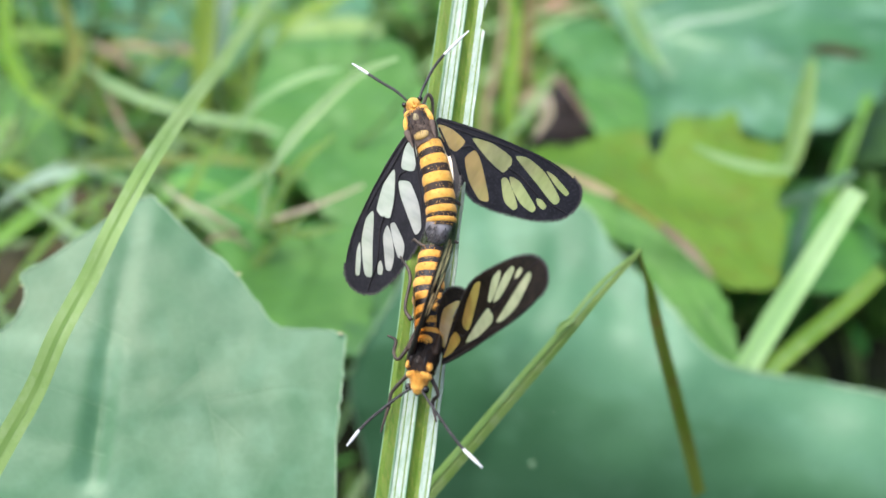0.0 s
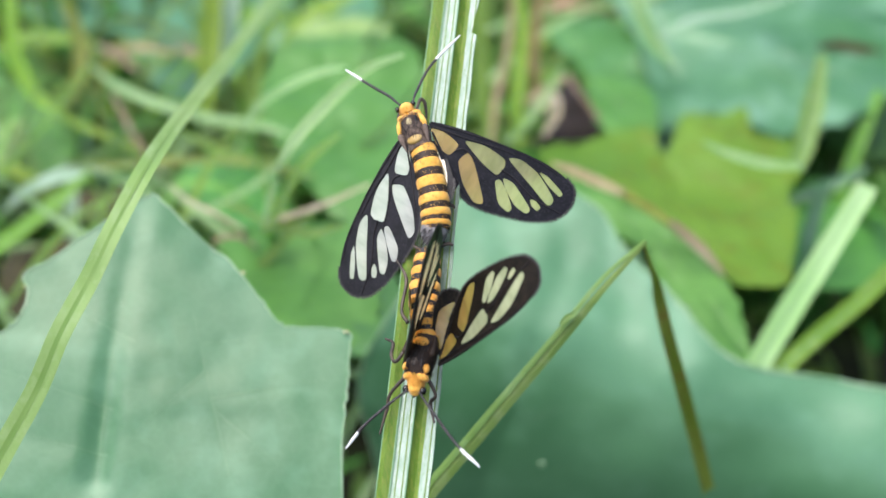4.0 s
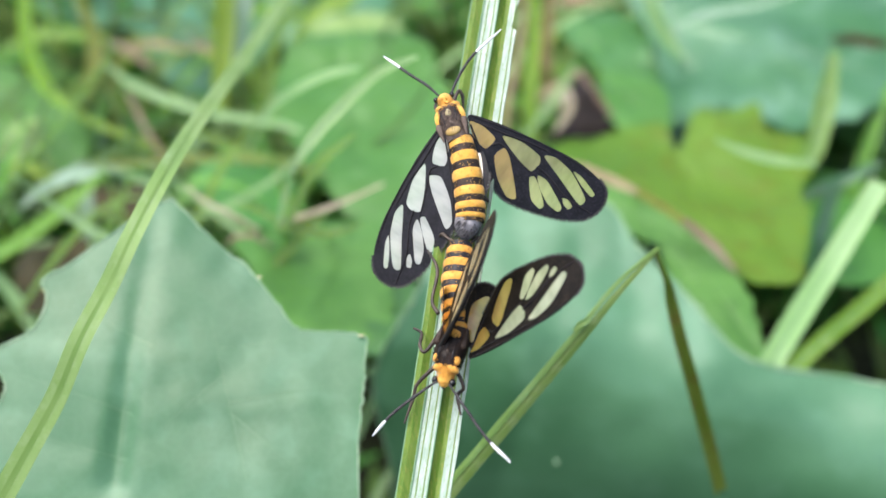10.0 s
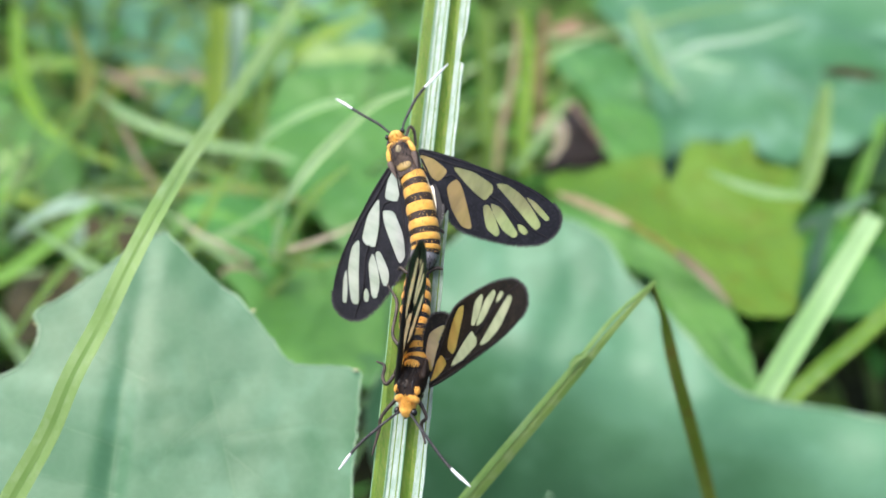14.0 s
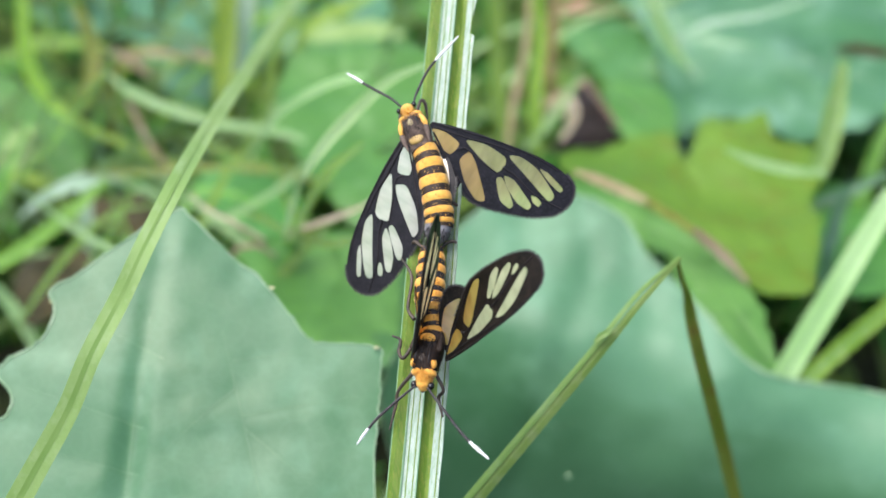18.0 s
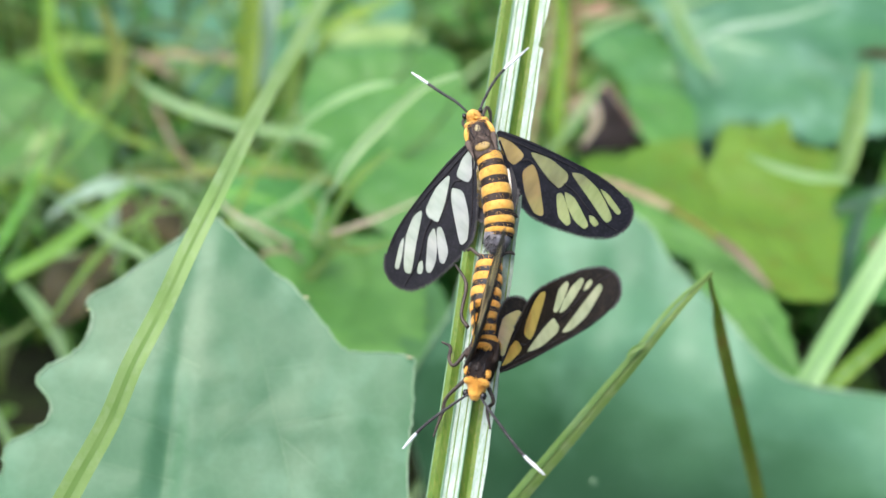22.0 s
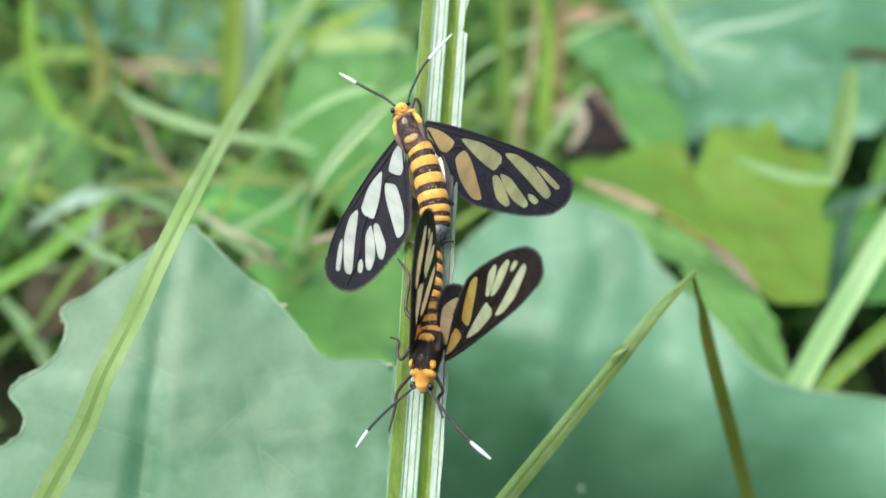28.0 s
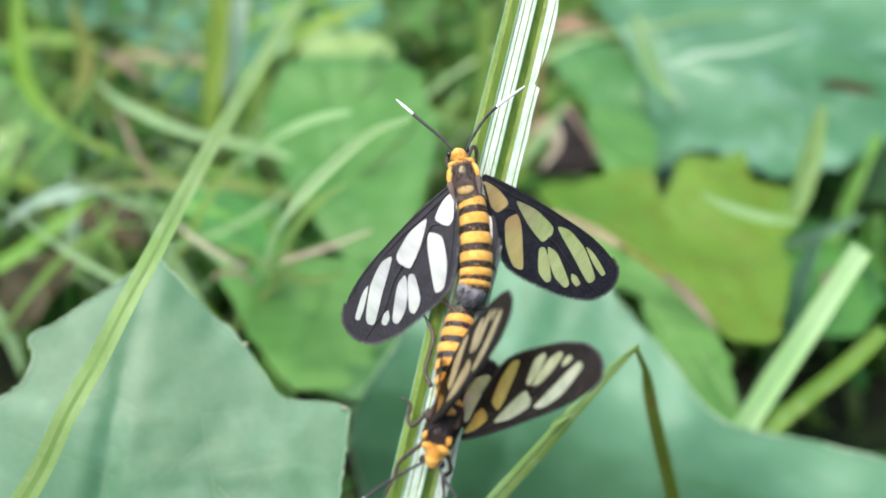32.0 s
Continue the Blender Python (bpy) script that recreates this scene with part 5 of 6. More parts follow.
grass("pale dry straw over the leaf tip", [(-0.04344, 0.20629, 0.0812), (-0.04065, 0.20519, 0.07898), (-0.03646, 0.20426, 0.07705), (-0.03209, 0.20317, 0.07482)], [0.00033, 0.00065, 0.00065, 0.00033], M_DRY, name="dry_stem")
grass("curled pinkish straw end", [(-0.03773, 0.20647, 0.07055), (-0.0362, 0.20691, 0.07132), (-0.03351, 0.20706, 0.07152), (-0.03101, 0.20647, 0.07029)], [0.00037, 0.00081, 0.00074, 0.00031], M_PINK, name="dry_stem")
grass("pale green shoot over the leaf", [(-0.02739, 0.19165, 0.08068), (-0.02367, 0.19154, 0.08034), (-0.01954, 0.19144, 0.07999), (-0.01457, 0.19211, 0.08109)], [0.00066, 0.00116, 0.00132, 0.00041], M_GRASS)
grass("green shoot of the small plant", [(-0.02729, 0.1956, 0.0796), (-0.03082, 0.19654, 0.08152), (-0.03418, 0.19678, 0.08209)], [0.00084, 0.00118, 0.00034], M_GRASS)
grass("green shoot of the small plant", [(-0.0273, 0.19553, 0.07945), (-0.02449, 0.19712, 0.0824), (-0.0232, 0.19877, 0.08552)], [0.00084, 0.00101, 0.00034], M_YELLOW_GRASS)
grass("pale blade low beside the leaf", [(-0.08893, 0.23867, 0.04762), (-0.08476, 0.23652, 0.04336), (-0.08164, 0.23412, 0.03865), (-0.07957, 0.23146, 0.03349)], [0.00147, 0.00232, 0.00211, 0.00084], M_GRASS_PALE)
grass("dark green blade low in the grass", [(-0.09052, 0.266, 0.03519), (-0.08465, 0.26742, 0.0377), (-0.07823, 0.26668, 0.03606), (-0.07416, 0.2651, 0.03289)], [0.00117, 0.00257, 0.00234, 0.0007], M_GRASS)
grass("green blade bent across the arch", [(-0.05208, 0.24046, 0.06051), (-0.05051, 0.24191, 0.06323), (-0.04792, 0.24266, 0.06457), (-0.04172, 0.24225, 0.06357), (-0.03658, 0.24102, 0.06102)], [0.00083, 0.00145, 0.00145, 0.00124, 0.00041], M_GRASS)
grass("yellow-green blade low in the grass", [(-0.10063, 0.28308, 0.04663), (-0.09578, 0.28426, 0.04871), (-0.08975, 0.28321, 0.04648), (-0.08494, 0.28158, 0.0432)], [0.00121, 0.0029, 0.00242, 0.00073], M_YELLOW_GRASS)
grass("olive blade behind the arching one", [(-0.08764, 0.30971, 0.05391), (-0.08501, 0.31331, 0.06071), (-0.0856, 0.31689, 0.06756), (-0.08876, 0.32043, 0.07445)], [0.00154, 0.00335, 0.00335, 0.00206], M_OLIVE)
grass("olive blade behind the arching one", [(-0.0805, 0.31202, 0.04729), (-0.0824, 0.31563, 0.05427), (-0.0804, 0.31868, 0.06003), (-0.07579, 0.32116, 0.06459)], [0.00131, 0.00261, 0.00261, 0.00078], M_OLIVE)
grass("green blade leaning in the grass", [(-0.11329, 0.33311, 0.05641), (-0.10507, 0.3351, 0.05992), (-0.09552, 0.33552, 0.06039), (-0.08597, 0.335, 0.05905)], [0.00136, 0.00355, 0.00355, 0.00109], M_GRASS)
grass("green grass blade behind the stem", [(-0.04652, 0.30659, 0.04649), (-0.04542, 0.31138, 0.05559), (-0.04381, 0.31557, 0.06355), (-0.03859, 0.3204, 0.0726)], [0.0018, 0.00257, 0.00257, 0.0018], M_GRASS)
grass("bright yellow blade at the top of the grass", [(-0.0435, 0.34466, 0.05442), (-0.03783, 0.34798, 0.06056), (-0.02938, 0.35002, 0.06417), (-0.02092, 0.35207, 0.06778)], [0.0014, 0.00337, 0.00337, 0.00168], M_YELLOW_GRASS)
grass("tan dry stem standing in the undergrowth", [(0.00851, 0.27905, 0.0566), (0.00938, 0.28286, 0.06384), (0.01132, 0.28668, 0.07107), (0.01254, 0.28994, 0.07728), (0.01343, 0.29483, 0.08659)], [0.00098, 0.00148, 0.00148, 0.00131, 0.00115], M_TAN, name="dry_stem")
grass("brown dry stem standing in the undergrowth", [(0.01917, 0.3016, 0.05617), (0.01837, 0.30622, 0.06503), (0.01893, 0.3097, 0.07165), (0.02, 0.31433, 0.08048)], [0.00175, 0.0025, 0.0025, 0.002], M_BROWN, name="dry_stem")
grass("yellow-green blade standing in the undergrowth", [(0.01418, 0.26941, 0.05953), (0.01357, 0.27359, 0.06755), (0.01431, 0.27779, 0.07556), (0.01482, 0.28147, 0.08257), (0.01352, 0.28512, 0.0896)], [0.00158, 0.00294, 0.00294, 0.00249, 0.00181], M_YELLOW_GRASS)
grass("green blade standing in the undergrowth", [(0.00803, 0.28144, 0.05039), (0.00693, 0.28694, 0.06094), (0.00641, 0.29189, 0.07043), (0.00594, 0.29961, 0.0852)], [0.00143, 0.00285, 0.00333, 0.00285], M_GRASS)
grass("thin pale blade beside the dead leaf", [(0.01159, 0.2699, 0.06057), (0.01615, 0.27231, 0.06501), (0.02015, 0.27498, 0.06997), (0.02301, 0.27737, 0.07444)], [0.0009, 0.00181, 0.00158, 0.00045], M_GRASS_PALE)
grass("cream dry leaf edge beside the dead leaf", [(0.01437, 0.2802, 0.05859), (0.01791, 0.28241, 0.06269), (0.02109, 0.28381, 0.06523), (0.022, 0.28219, 0.06211), (0.01963, 0.27999, 0.058)], [0.0007, 0.00234, 0.00281, 0.00234, 0.00094], M_DRY, name="dry_stem")
grass("orange-tan dry leaf scrap", [(0.01586, 0.28787, 0.0624), (0.02004, 0.28902, 0.06444), (0.02422, 0.29044, 0.06702)], [0.00095, 0.00214, 0.00095], M_TAN, name="dry_stem")
grass("tan edge of the dead leaf", [(0.02398, 0.2813, 0.07113), (0.02626, 0.27973, 0.06804), (0.02968, 0.27763, 0.06391), (0.03366, 0.27528, 0.05927)], [0.0012, 0.0009, 0.0009, 0.0005], M_PINK, name="dry_stem")
grass("reddish brown straw lying in the grass", [(0.02464, 0.35994, 0.05962), (0.03187, 0.36069, 0.0608), (0.04051, 0.36012, 0.0594)], [0.00202, 0.00491, 0.00173], M_RED, name="dry_stem")
grass("yellow-green blade leaning by the dead leaf", [(0.03118, 0.28878, 0.0528), (0.03364, 0.29133, 0.05759), (0.03849, 0.29251, 0.05966), (0.04332, 0.29228, 0.05906)], [0.00097, 0.00218, 0.00193, 0.00048], M_YELLOW_GRASS)
grass("bright pale stalk of the wide leaf", [(0.03868, 0.30483, 0.08323), (0.04105, 0.3015, 0.07677), (0.04403, 0.29873, 0.07137), (0.04762, 0.29681, 0.06757)], [0.0029, 0.00338, 0.0029, 0.00097], M_GRASS_PALE)
grass("pale blade over the wide leaf", [(0.04644, 0.30752, 0.07082), (0.05452, 0.30905, 0.07345), (0.06445, 0.30991, 0.07474), (0.07688, 0.31189, 0.07808)], [0.00052, 0.00191, 0.00156, 0.00069], M_GRASS_PALE_SHEEN)
# dark strip added where the wide leaf leaves a shadowy gap, not a stem
grass("olive-brown strip standing in for a dark gap", [(0.08229, 0.3176, 0.06291), (0.08874, 0.31827, 0.06396), (0.09645, 0.31764, 0.06248), (0.10158, 0.31662, 0.06036)], [0.00077, 0.00283, 0.00309, 0.00129], M_LITTER, name="dry_stem")
grass("blue-green blade over the yellow leaf", [(0.04448, 0.23361, 0.07632), (0.04934, 0.23267, 0.07435), (0.05518, 0.23201, 0.07289), (0.062, 0.23182, 0.07227)], [0.00058, 0.00175, 0.00214, 0.00117], M_GRASS_PALE)
grass("broad pale green blade standing over the leaf", [(0.06384, 0.2487, 0.06132), (0.06652, 0.25166, 0.06688), (0.06869, 0.25559, 0.07431), (0.07033, 0.26, 0.08269)], [0.0019, 0.004, 0.00421, 0.00168], M_GRASS_MID)
grass("grey-green blade behind the stems", [(0.06629, 0.26052, 0.05146), (0.07187, 0.26161, 0.05335), (0.07744, 0.2627, 0.05524), (0.08301, 0.26406, 0.05762)], [0.00089, 0.00267, 0.00245, 0.00111], M_LEAF_BLUE_SHADED)
grass("grey-green blade bent behind the stems", [(0.07607, 0.25841, 0.05786), (0.07277, 0.25685, 0.05501), (0.07031, 0.25328, 0.04827), (0.06917, 0.25023, 0.04248), (0.06771, 0.24768, 0.03766)], [0.00109, 0.00262, 0.00284, 0.0024, 0.00087], M_LEAF_BLUE)
grass("green blade behind the stems", [(0.08059, 0.2801, 0.03443), (0.08428, 0.28406, 0.04188), (0.08799, 0.28914, 0.05147), (0.09291, 0.2948, 0.06211)], [0.00145, 0.0029, 0.00314, 0.00193], M_GRASS)
grass("pinkish straw behind the stems", [(0.07265, 0.26785, 0.03289), (0.07736, 0.26953, 0.03593), (0.08266, 0.2723, 0.04104)], [0.00094, 0.00234, 0.00094], M_PINK, name="dry_stem")
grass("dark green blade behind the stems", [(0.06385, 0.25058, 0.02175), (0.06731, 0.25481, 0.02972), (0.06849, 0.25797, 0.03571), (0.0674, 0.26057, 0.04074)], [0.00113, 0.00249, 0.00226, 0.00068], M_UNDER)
grass("tan dry stem lying across the yellow leaf", [(0.01726, 0.21872, 0.07905), (0.02074, 0.21817, 0.07786), (0.02533, 0.21728, 0.076), (0.029, 0.21655, 0.07448)], [0.00055, 0.00184, 0.00202, 0.00129], M_TAN, name="dry_stem")
# middle stretch of the same tan stem, its green shade painted as olive
grass("shaded dry stem under the lobe", [(0.02866, 0.21754, 0.07421), (0.03327, 0.21639, 0.07186), (0.03786, 0.21499, 0.06901)], [0.00129, 0.00166, 0.00129], M_OLIVE, name="dry_stem")
grass("pinkish end of the dry stem", [(0.03679, 0.21451, 0.07029), (0.03926, 0.21356, 0.06838), (0.04227, 0.21231, 0.06589), (0.04547, 0.21064, 0.06258)], [0.0011, 0.00184, 0.00184, 0.00055], M_PINK, name="dry_stem")


rnd_grass = random.Random(41)


def joined_blades(label, count, spot_of, mats):
    """Loose blades that nobody could count, joined into one object for each of their colours."""
    made = {}
    for k in range(count):
        mat = mats[k % len(mats)]
        points, widths = spot_of(k)
        blade(points, widths, (0.05, -0.6, 0.8), steps=6, across=4, bm=made.setdefault(mat, bmesh.new()))
    for mat, bm in made.items():
        tagged(part("loose_grass", bm, mat), label, "grass", kind="stuff")


def arching(k):
    x0, y0 = rnd_grass.uniform(-0.16, 0.02) if k % 3 else rnd_grass.uniform(0.0, 0.16), rnd_grass.uniform(0.3, 0.5)
    turn, reach, high = rnd_grass.uniform(-2.6, 2.6), rnd_grass.uniform(0.03, 0.07), rnd_grass.uniform(0.03, 0.06)
    d = Vector((math.sin(turn), 0.4 * math.cos(turn), 0)) * reach
    p = Vector((x0, y0, 0))
    return [p, p + d * 0.3 + Vector((0, 0, high * 0.8)), p + d * 0.7 + Vector((0, 0, high)), p + d * 1.3 + Vector((0, 0, high * 0.75))], [0.0014, 0.0024, 0.002, 0.0004]


def stiff(k):
    x0, y0 = rnd_grass.uniform(-0.15, -0.01) if k % 4 else rnd_grass.uniform(-0.01, 0.15), rnd_grass.uniform(0.28, 0.5)
    turn, high = rnd_grass.uniform(-1.5, 1.5), rnd_grass.uniform(0.03, 0.075)
    d = Vector((math.sin(turn), 0.3 * math.cos(turn), 0)) * high
    p = Vector((x0, y0, 0))
    return [p, p + d * 0.35 + Vector((0, 0, high * 0.6)), p + d * 0.8 + Vector((0, 0, high * 0.95)), p + d * 1.35 + Vector((0, 0, high * 1.05))], [0.0012, 0.0015, 0.0012, 0.0003]


joined_blades("slender grass blades arching through the undergrowth", 120, arching, (M_GRASS, M_YELLOW_GRASS, M_UNDER, M_OLIVE_GREEN, M_UNDER))
joined_blades("thin stiff grass blades rising from the undergrowth", 120, stiff, (M_GRASS_PALE, M_YELLOW_GRASS, M_GRASS, M_UNDER, M_OLIVE_GREEN))

for k in range(90):
    # slender blades crossing one another behind the pale leaf
    x0, y0, z0 = rnd_grass.uniform(-0.115, -0.018), rnd_grass.uniform(0.2, 0.3), rnd_grass.uniform(0.03, 0.075)
    lean = rnd_grass.choice((-1, 1)) * rnd_grass.uniform(0.3, 1.35)
    reach, droop = rnd_grass.uniform(0.018, 0.045), rnd_grass.uniform(-0.25, 0.35)
    d = Vector((math.sin(lean), 0.45 * math.cos(lean), 0.85 * math.cos(lean))) * reach
    p = Vector((x0, y0, z0 - 0.02 * max(0.0, math.cos(lean))))
    sag = Vector((0, 0, -droop * reach))
    grass("slender grass blade crossing the others", [p, p + d * 0.35 - sag * 0.3, p + d * 0.7 - sag * 0.25, p + d + sag * 0.3],
          [0.0006, rnd_grass.uniform(0.0009, 0.0017), 0.0011, 0.0003], (M_GRASS, M_GRASS_PALE, M_OLIVE_GREEN, M_UNDER, M_GRASS_PALE, M_YELLOW_GRASS, M_UNDER, M_GRASS)[k % 8])


# ---- undergrowth ----
def undergrowth():
    rnd = random.Random(12)
    bm = bmesh.new()
    for _ in range(2400):
        y = 0.30 + 0.75 * rnd.random() ** 1.6
        x = (rnd.random() * 2 - 1) * (0.08 + 0.45 * y)
        h = 0.025 + 0.065 * rnd.random() * min(1.0, (y - 0.2) / 0.25)
        a, lean = rnd.random() * 6.283, 0.2 + rnd.random() * 0.9
        d = Vector((math.cos(a), math.sin(a), 0)) * lean * h
        p = Vector((x, y, -0.004))
        blade([p, p + d * 0.25 + Vector((0, 0, h * 0.6)), p + d * 0.65 + Vector((0, 0, h * 0.95)), p + d * 1.2 + Vector((0, 0, h * 0.9))],
              [0.002, 0.003, 0.0025, 0.0005], (-d.x - 0.01, -d.y - 0.4, 0.5), steps=2, across=2, bm=bm)
    low = random.Random(77)
    for _ in range(700):
        # low shoots beneath the large leaves
        x, y, h = low.uniform(-0.2, 0.2), low.uniform(0.06, 0.32), low.uniform(0.004, 0.014)
        a = low.random() * 6.283
        d = Vector((math.cos(a), math.sin(a), 0)) * low.uniform(0.4, 1.2) * h
        p = Vector((x, y, -0.004))
        blade([p, p + d * 0.25 + Vector((0, 0, h * 0.6)), p + d * 1.2 + Vector((0, 0, h * 0.9))], [0.002, 0.0035, 0.0005], (-d.x - 0.01, -d.y - 0.4, 0.5), steps=2, across=2, bm=bm)
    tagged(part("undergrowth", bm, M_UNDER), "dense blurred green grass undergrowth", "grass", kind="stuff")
    bm = bmesh.new()
    for _ in range(2600):
        x, y = rnd.uniform(-1.1, 1.1), rnd.uniform(-0.9, 1.7)
        if abs(x) < 0.12 + 0.5 * max(0.0, y) and -0.15 < y < 1.05:
            continue
        h = rnd.uniform(0.03, 0.09)
        a, lean = rnd.random() * 6.283, 0.2 + rnd.random() * 0.9
        d = Vector((math.cos(a), math.sin(a), 0)) * lean * h
        p = Vector((x, y, -0.004))
        blade([p, p + d * 0.25 + Vector((0, 0, h * 0.6)), p + d * 1.2 + Vector((0, 0, h * 0.9))], [0.003, 0.004, 0.0006], (-d.x - 0.01, -d.y - 0.4, 0.5), steps=2, across=2, bm=bm)
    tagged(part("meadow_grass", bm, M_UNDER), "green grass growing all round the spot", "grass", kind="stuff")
    shape = [(0, 0), (0.35, 0.1), (0.5, 0.45), (0.35, 0.6), (0.3, 0.95), (0.0, 1.15), (-0.3, 0.95), (-0.35, 0.6), (-0.5, 0.45), (-0.35, 0.1)]
    size = 0.05
    first = {}
    mats = (M_LEAF_FRESH, M_LEAF_BLUE, M_LEAF_FRESH, M_GRASS)
    for k in range(4):
        ob = thing("ground_leaf", "green lobed leaf low in the undergrowth", "leaf", "undergrowth leaves")
        bm, ribs, _ = leaf_mesh([(a * size, b * size, 0) for a, b in shape], (0, 0.55 * size, 0), [((0, 0, 0), (0, size, 0)), ((0, 0, 0), (0.4 * size, 0.5 * size, 0)), ((0, 0, 0), (-0.4 * size, 0.5 * size, 0))], steps=4, rings=7, bulge=0.1, wave=0.12, tooth=0.0008, seed=20 + k)
        part("blade", bm, mats[k], ob)
        part("midrib", tube(ribs[0], [0.0005, 0.0002], 6), M_VEIN, ob)
        part("stalk", tube([(0, 0, 0), (0, -0.3 * size, -0.1 * size), (0, -0.5 * size, -0.5 * size)], [0.0007, 0.0009], 6, steps=4), M_GRASS_PALE, ob)
        first[k] = ob
        ob.matrix_basis = pose(0.09 * (k - 1.5), 0.40 + 0.03 * k, 0.022, 12, 8 * k - 10, 70 * k)
    for i in range(90):
        y = 0.33 + 0.8 * rnd.random() ** 1.4
        x = (rnd.random() * 2 - 1) * (0.06 + 0.42 * y)
        if x < 0.03 and i % 3:
            continue
        z = 0.004 + 0.03 * rnd.random() * min(1, (y - 0.2) / 0.3)
        m = pose(x, y, z, rnd.uniform(-10, 35), rnd.uniform(-25, 25), rnd.uniform(0, 360)) @ Matrix.Scale(rnd.uniform(0.6, 1.3), 4)
        c = copy_thing(first[i % 4], m)
        c.scale = m.to_scale()


undergrowth()


# ---- what moves ----
SWAY = [(t, pose(*p)) for t, *p in (
    (0, -0.00041, 0.11744, 0.11709, 59.92, -10.74, -13.15),
    (0.5, -0.00048, 0.11879, 0.11501, 59.87, -11.49, -13.21),
    (1, 0.00031, 0.11848, 0.11567, 59.84, -10.25, -13.05),
    (1.5, -0.00195, 0.11981, 0.11496, 60.49, -12.29, -13.37),
    (2, -0.00148, 0.11947, 0.11517, 60.16, -11.55, -13.26),
    (2.5, -0.00173, 0.11980, 0.11536, 60.64, -12.80, -13.49),
    (3, -0.00151, 0.11952, 0.11559, 60.48, -13.11, -13.44),
    (3.5, -0.00142, 0.11983, 0.11506, 60.17, -11.83, -13.20),
    (5.5, -0.00093, 0.11945, 0.11524, 59.45, -11.23, -12.29),
    (6, -0.00177, 0.12032, 0.11499, 59.35, -10.79, -12.24),
    (6.5, -0.00202, 0.12037, 0.11493, 59.40, -11.52, -12.26),
    (7, -0.00191, 0.12059, 0.11473, 59.79, -12.54, -12.46),
    (7.5, -0.00148, 0.12016, 0.11559, 59.57, -11.45, -12.11),
    (8, -0.00174, 0.12095, 0.11503, 59.19, -10.79, -11.75),
    (8.5, -0.00170, 0.12034, 0.11561, 59.63, -11.15, -12.32),
    (9, -0.00202, 0.12126, 0.11532, 59.54, -11.23, -12.13),
    (9.5, -0.00241, 0.12100, 0.11600, 59.48, -11.26, -11.95),
    (10, 0.00017, 0.11973, 0.11680, 59.00, -6.81, -11.55),
    (10.5, -0.00116, 0.11930, 0.11753, 59.07, -8.70, -11.83),
    (11, -0.00177, 0.11905, 0.11770, 59.08, -9.47, -11.75),
    (11.5, -0.00206, 0.11918, 0.11703, 59.20, -10.57, -11.91),
    (12, -0.00256, 0.12037, 0.11595, 58.88, -11.27, -12.10),
    (12.5, -0.00180, 0.11933, 0.11681, 58.93, -11.04, -11.92),
    (13, -0.00222, 0.11893, 0.11767, 58.94, -10.78, -11.88),
    (13.5, -0.00223, 0.12153, 0.11547, 58.81, -9.97, -11.69),
    (14, -0.00334, 0.12251, 0.11562, 59.54, -11.76, -12.23),
    (14.5, -0.00231, 0.12340, 0.11470, 59.34, -9.61, -11.55),
    (16.5, -0.00370, 0.12481, 0.11426, 60.17, -11.40, -11.99),
    (17, -0.00360, 0.12471, 0.11448, 59.88, -11.75, -11.79),
    (17.5, -0.00350, 0.12520, 0.11411, 60.22, -11.79, -12.05),
    (18, -0.00450, 0.12488, 0.11449, 60.21, -12.60, -12.33),
    (18.5, -0.00415, 0.12522, 0.11345, 60.15, -12.79, -12.10),
    (19, -0.00470, 0.12471, 0.11425, 60.66, -14.61, -12.71),
    (19.5, -0.00464, 0.12446, 0.11441, 60.58, -14.69, -12.42),
    (20, -0.00528, 0.12501, 0.11403, 60.41, -14.72, -12.27),
    (20.5, -0.00475, 0.12468, 0.11437, 60.07, -13.46, -12.09),
    (21, -0.00200, 0.12320, 0.11574, 58.69, -8.64, -11.86),
    (21.5, -0.00104, 0.12059, 0.11738, 57.04, -4.80, -10.80),
    (22, -0.00275, 0.12143, 0.11686, 57.27, -6.00, -10.13),
    (22.5, -0.00354, 0.12126, 0.11758, 57.18, -7.21, -10.49),
    (23, -0.00406, 0.12305, 0.11694, 58.32, -8.94, -10.59),
    (23.5, -0.00558, 0.12238, 0.11785, 57.81, -12.19, -10.81),
    (24, -0.00491, 0.12283, 0.11780, 58.10, -10.93, -10.11),
    (24.5, -0.00605, 0.12300, 0.11763, 58.01, -12.49, -10.73),
    (25, -0.00528, 0.12280, 0.11796, 57.77, -10.71, -10.30),
    (25.5, -0.00582, 0.12251, 0.11803, 58.17, -12.17, -10.61),
    (27.5, -0.00403, 0.12191, 0.11827, 58.82, -9.83, -10.70),
    (28, -0.00604, 0.12491, 0.11640, 59.85, -12.79, -11.49),
    (28.5, -0.00636, 0.12250, 0.11831, 59.51, -13.73, -11.39),
    (29, -0.00694, 0.12353, 0.11718, 59.96, -15.12, -11.94),
    (29.5, -0.00566, 0.12303, 0.11797, 59.70, -13.84, -11.33),
    (30, -0.00374, 0.12149, 0.11919, 58.63, -9.53, -10.87),
    (30.5, -0.00458, 0.12028, 0.12053, 58.68, -9.22, -10.68),
    (31, -0.00283, 0.11772, 0.12115, 57.32, -6.36, -10.34),
    (31.5, -0.00012, 0.11334, 0.12483, 57.89, -6.32, -11.68),
    (32, 0.00110, 0.11164, 0.12508, 56.81, -2.46, -10.60),
)]


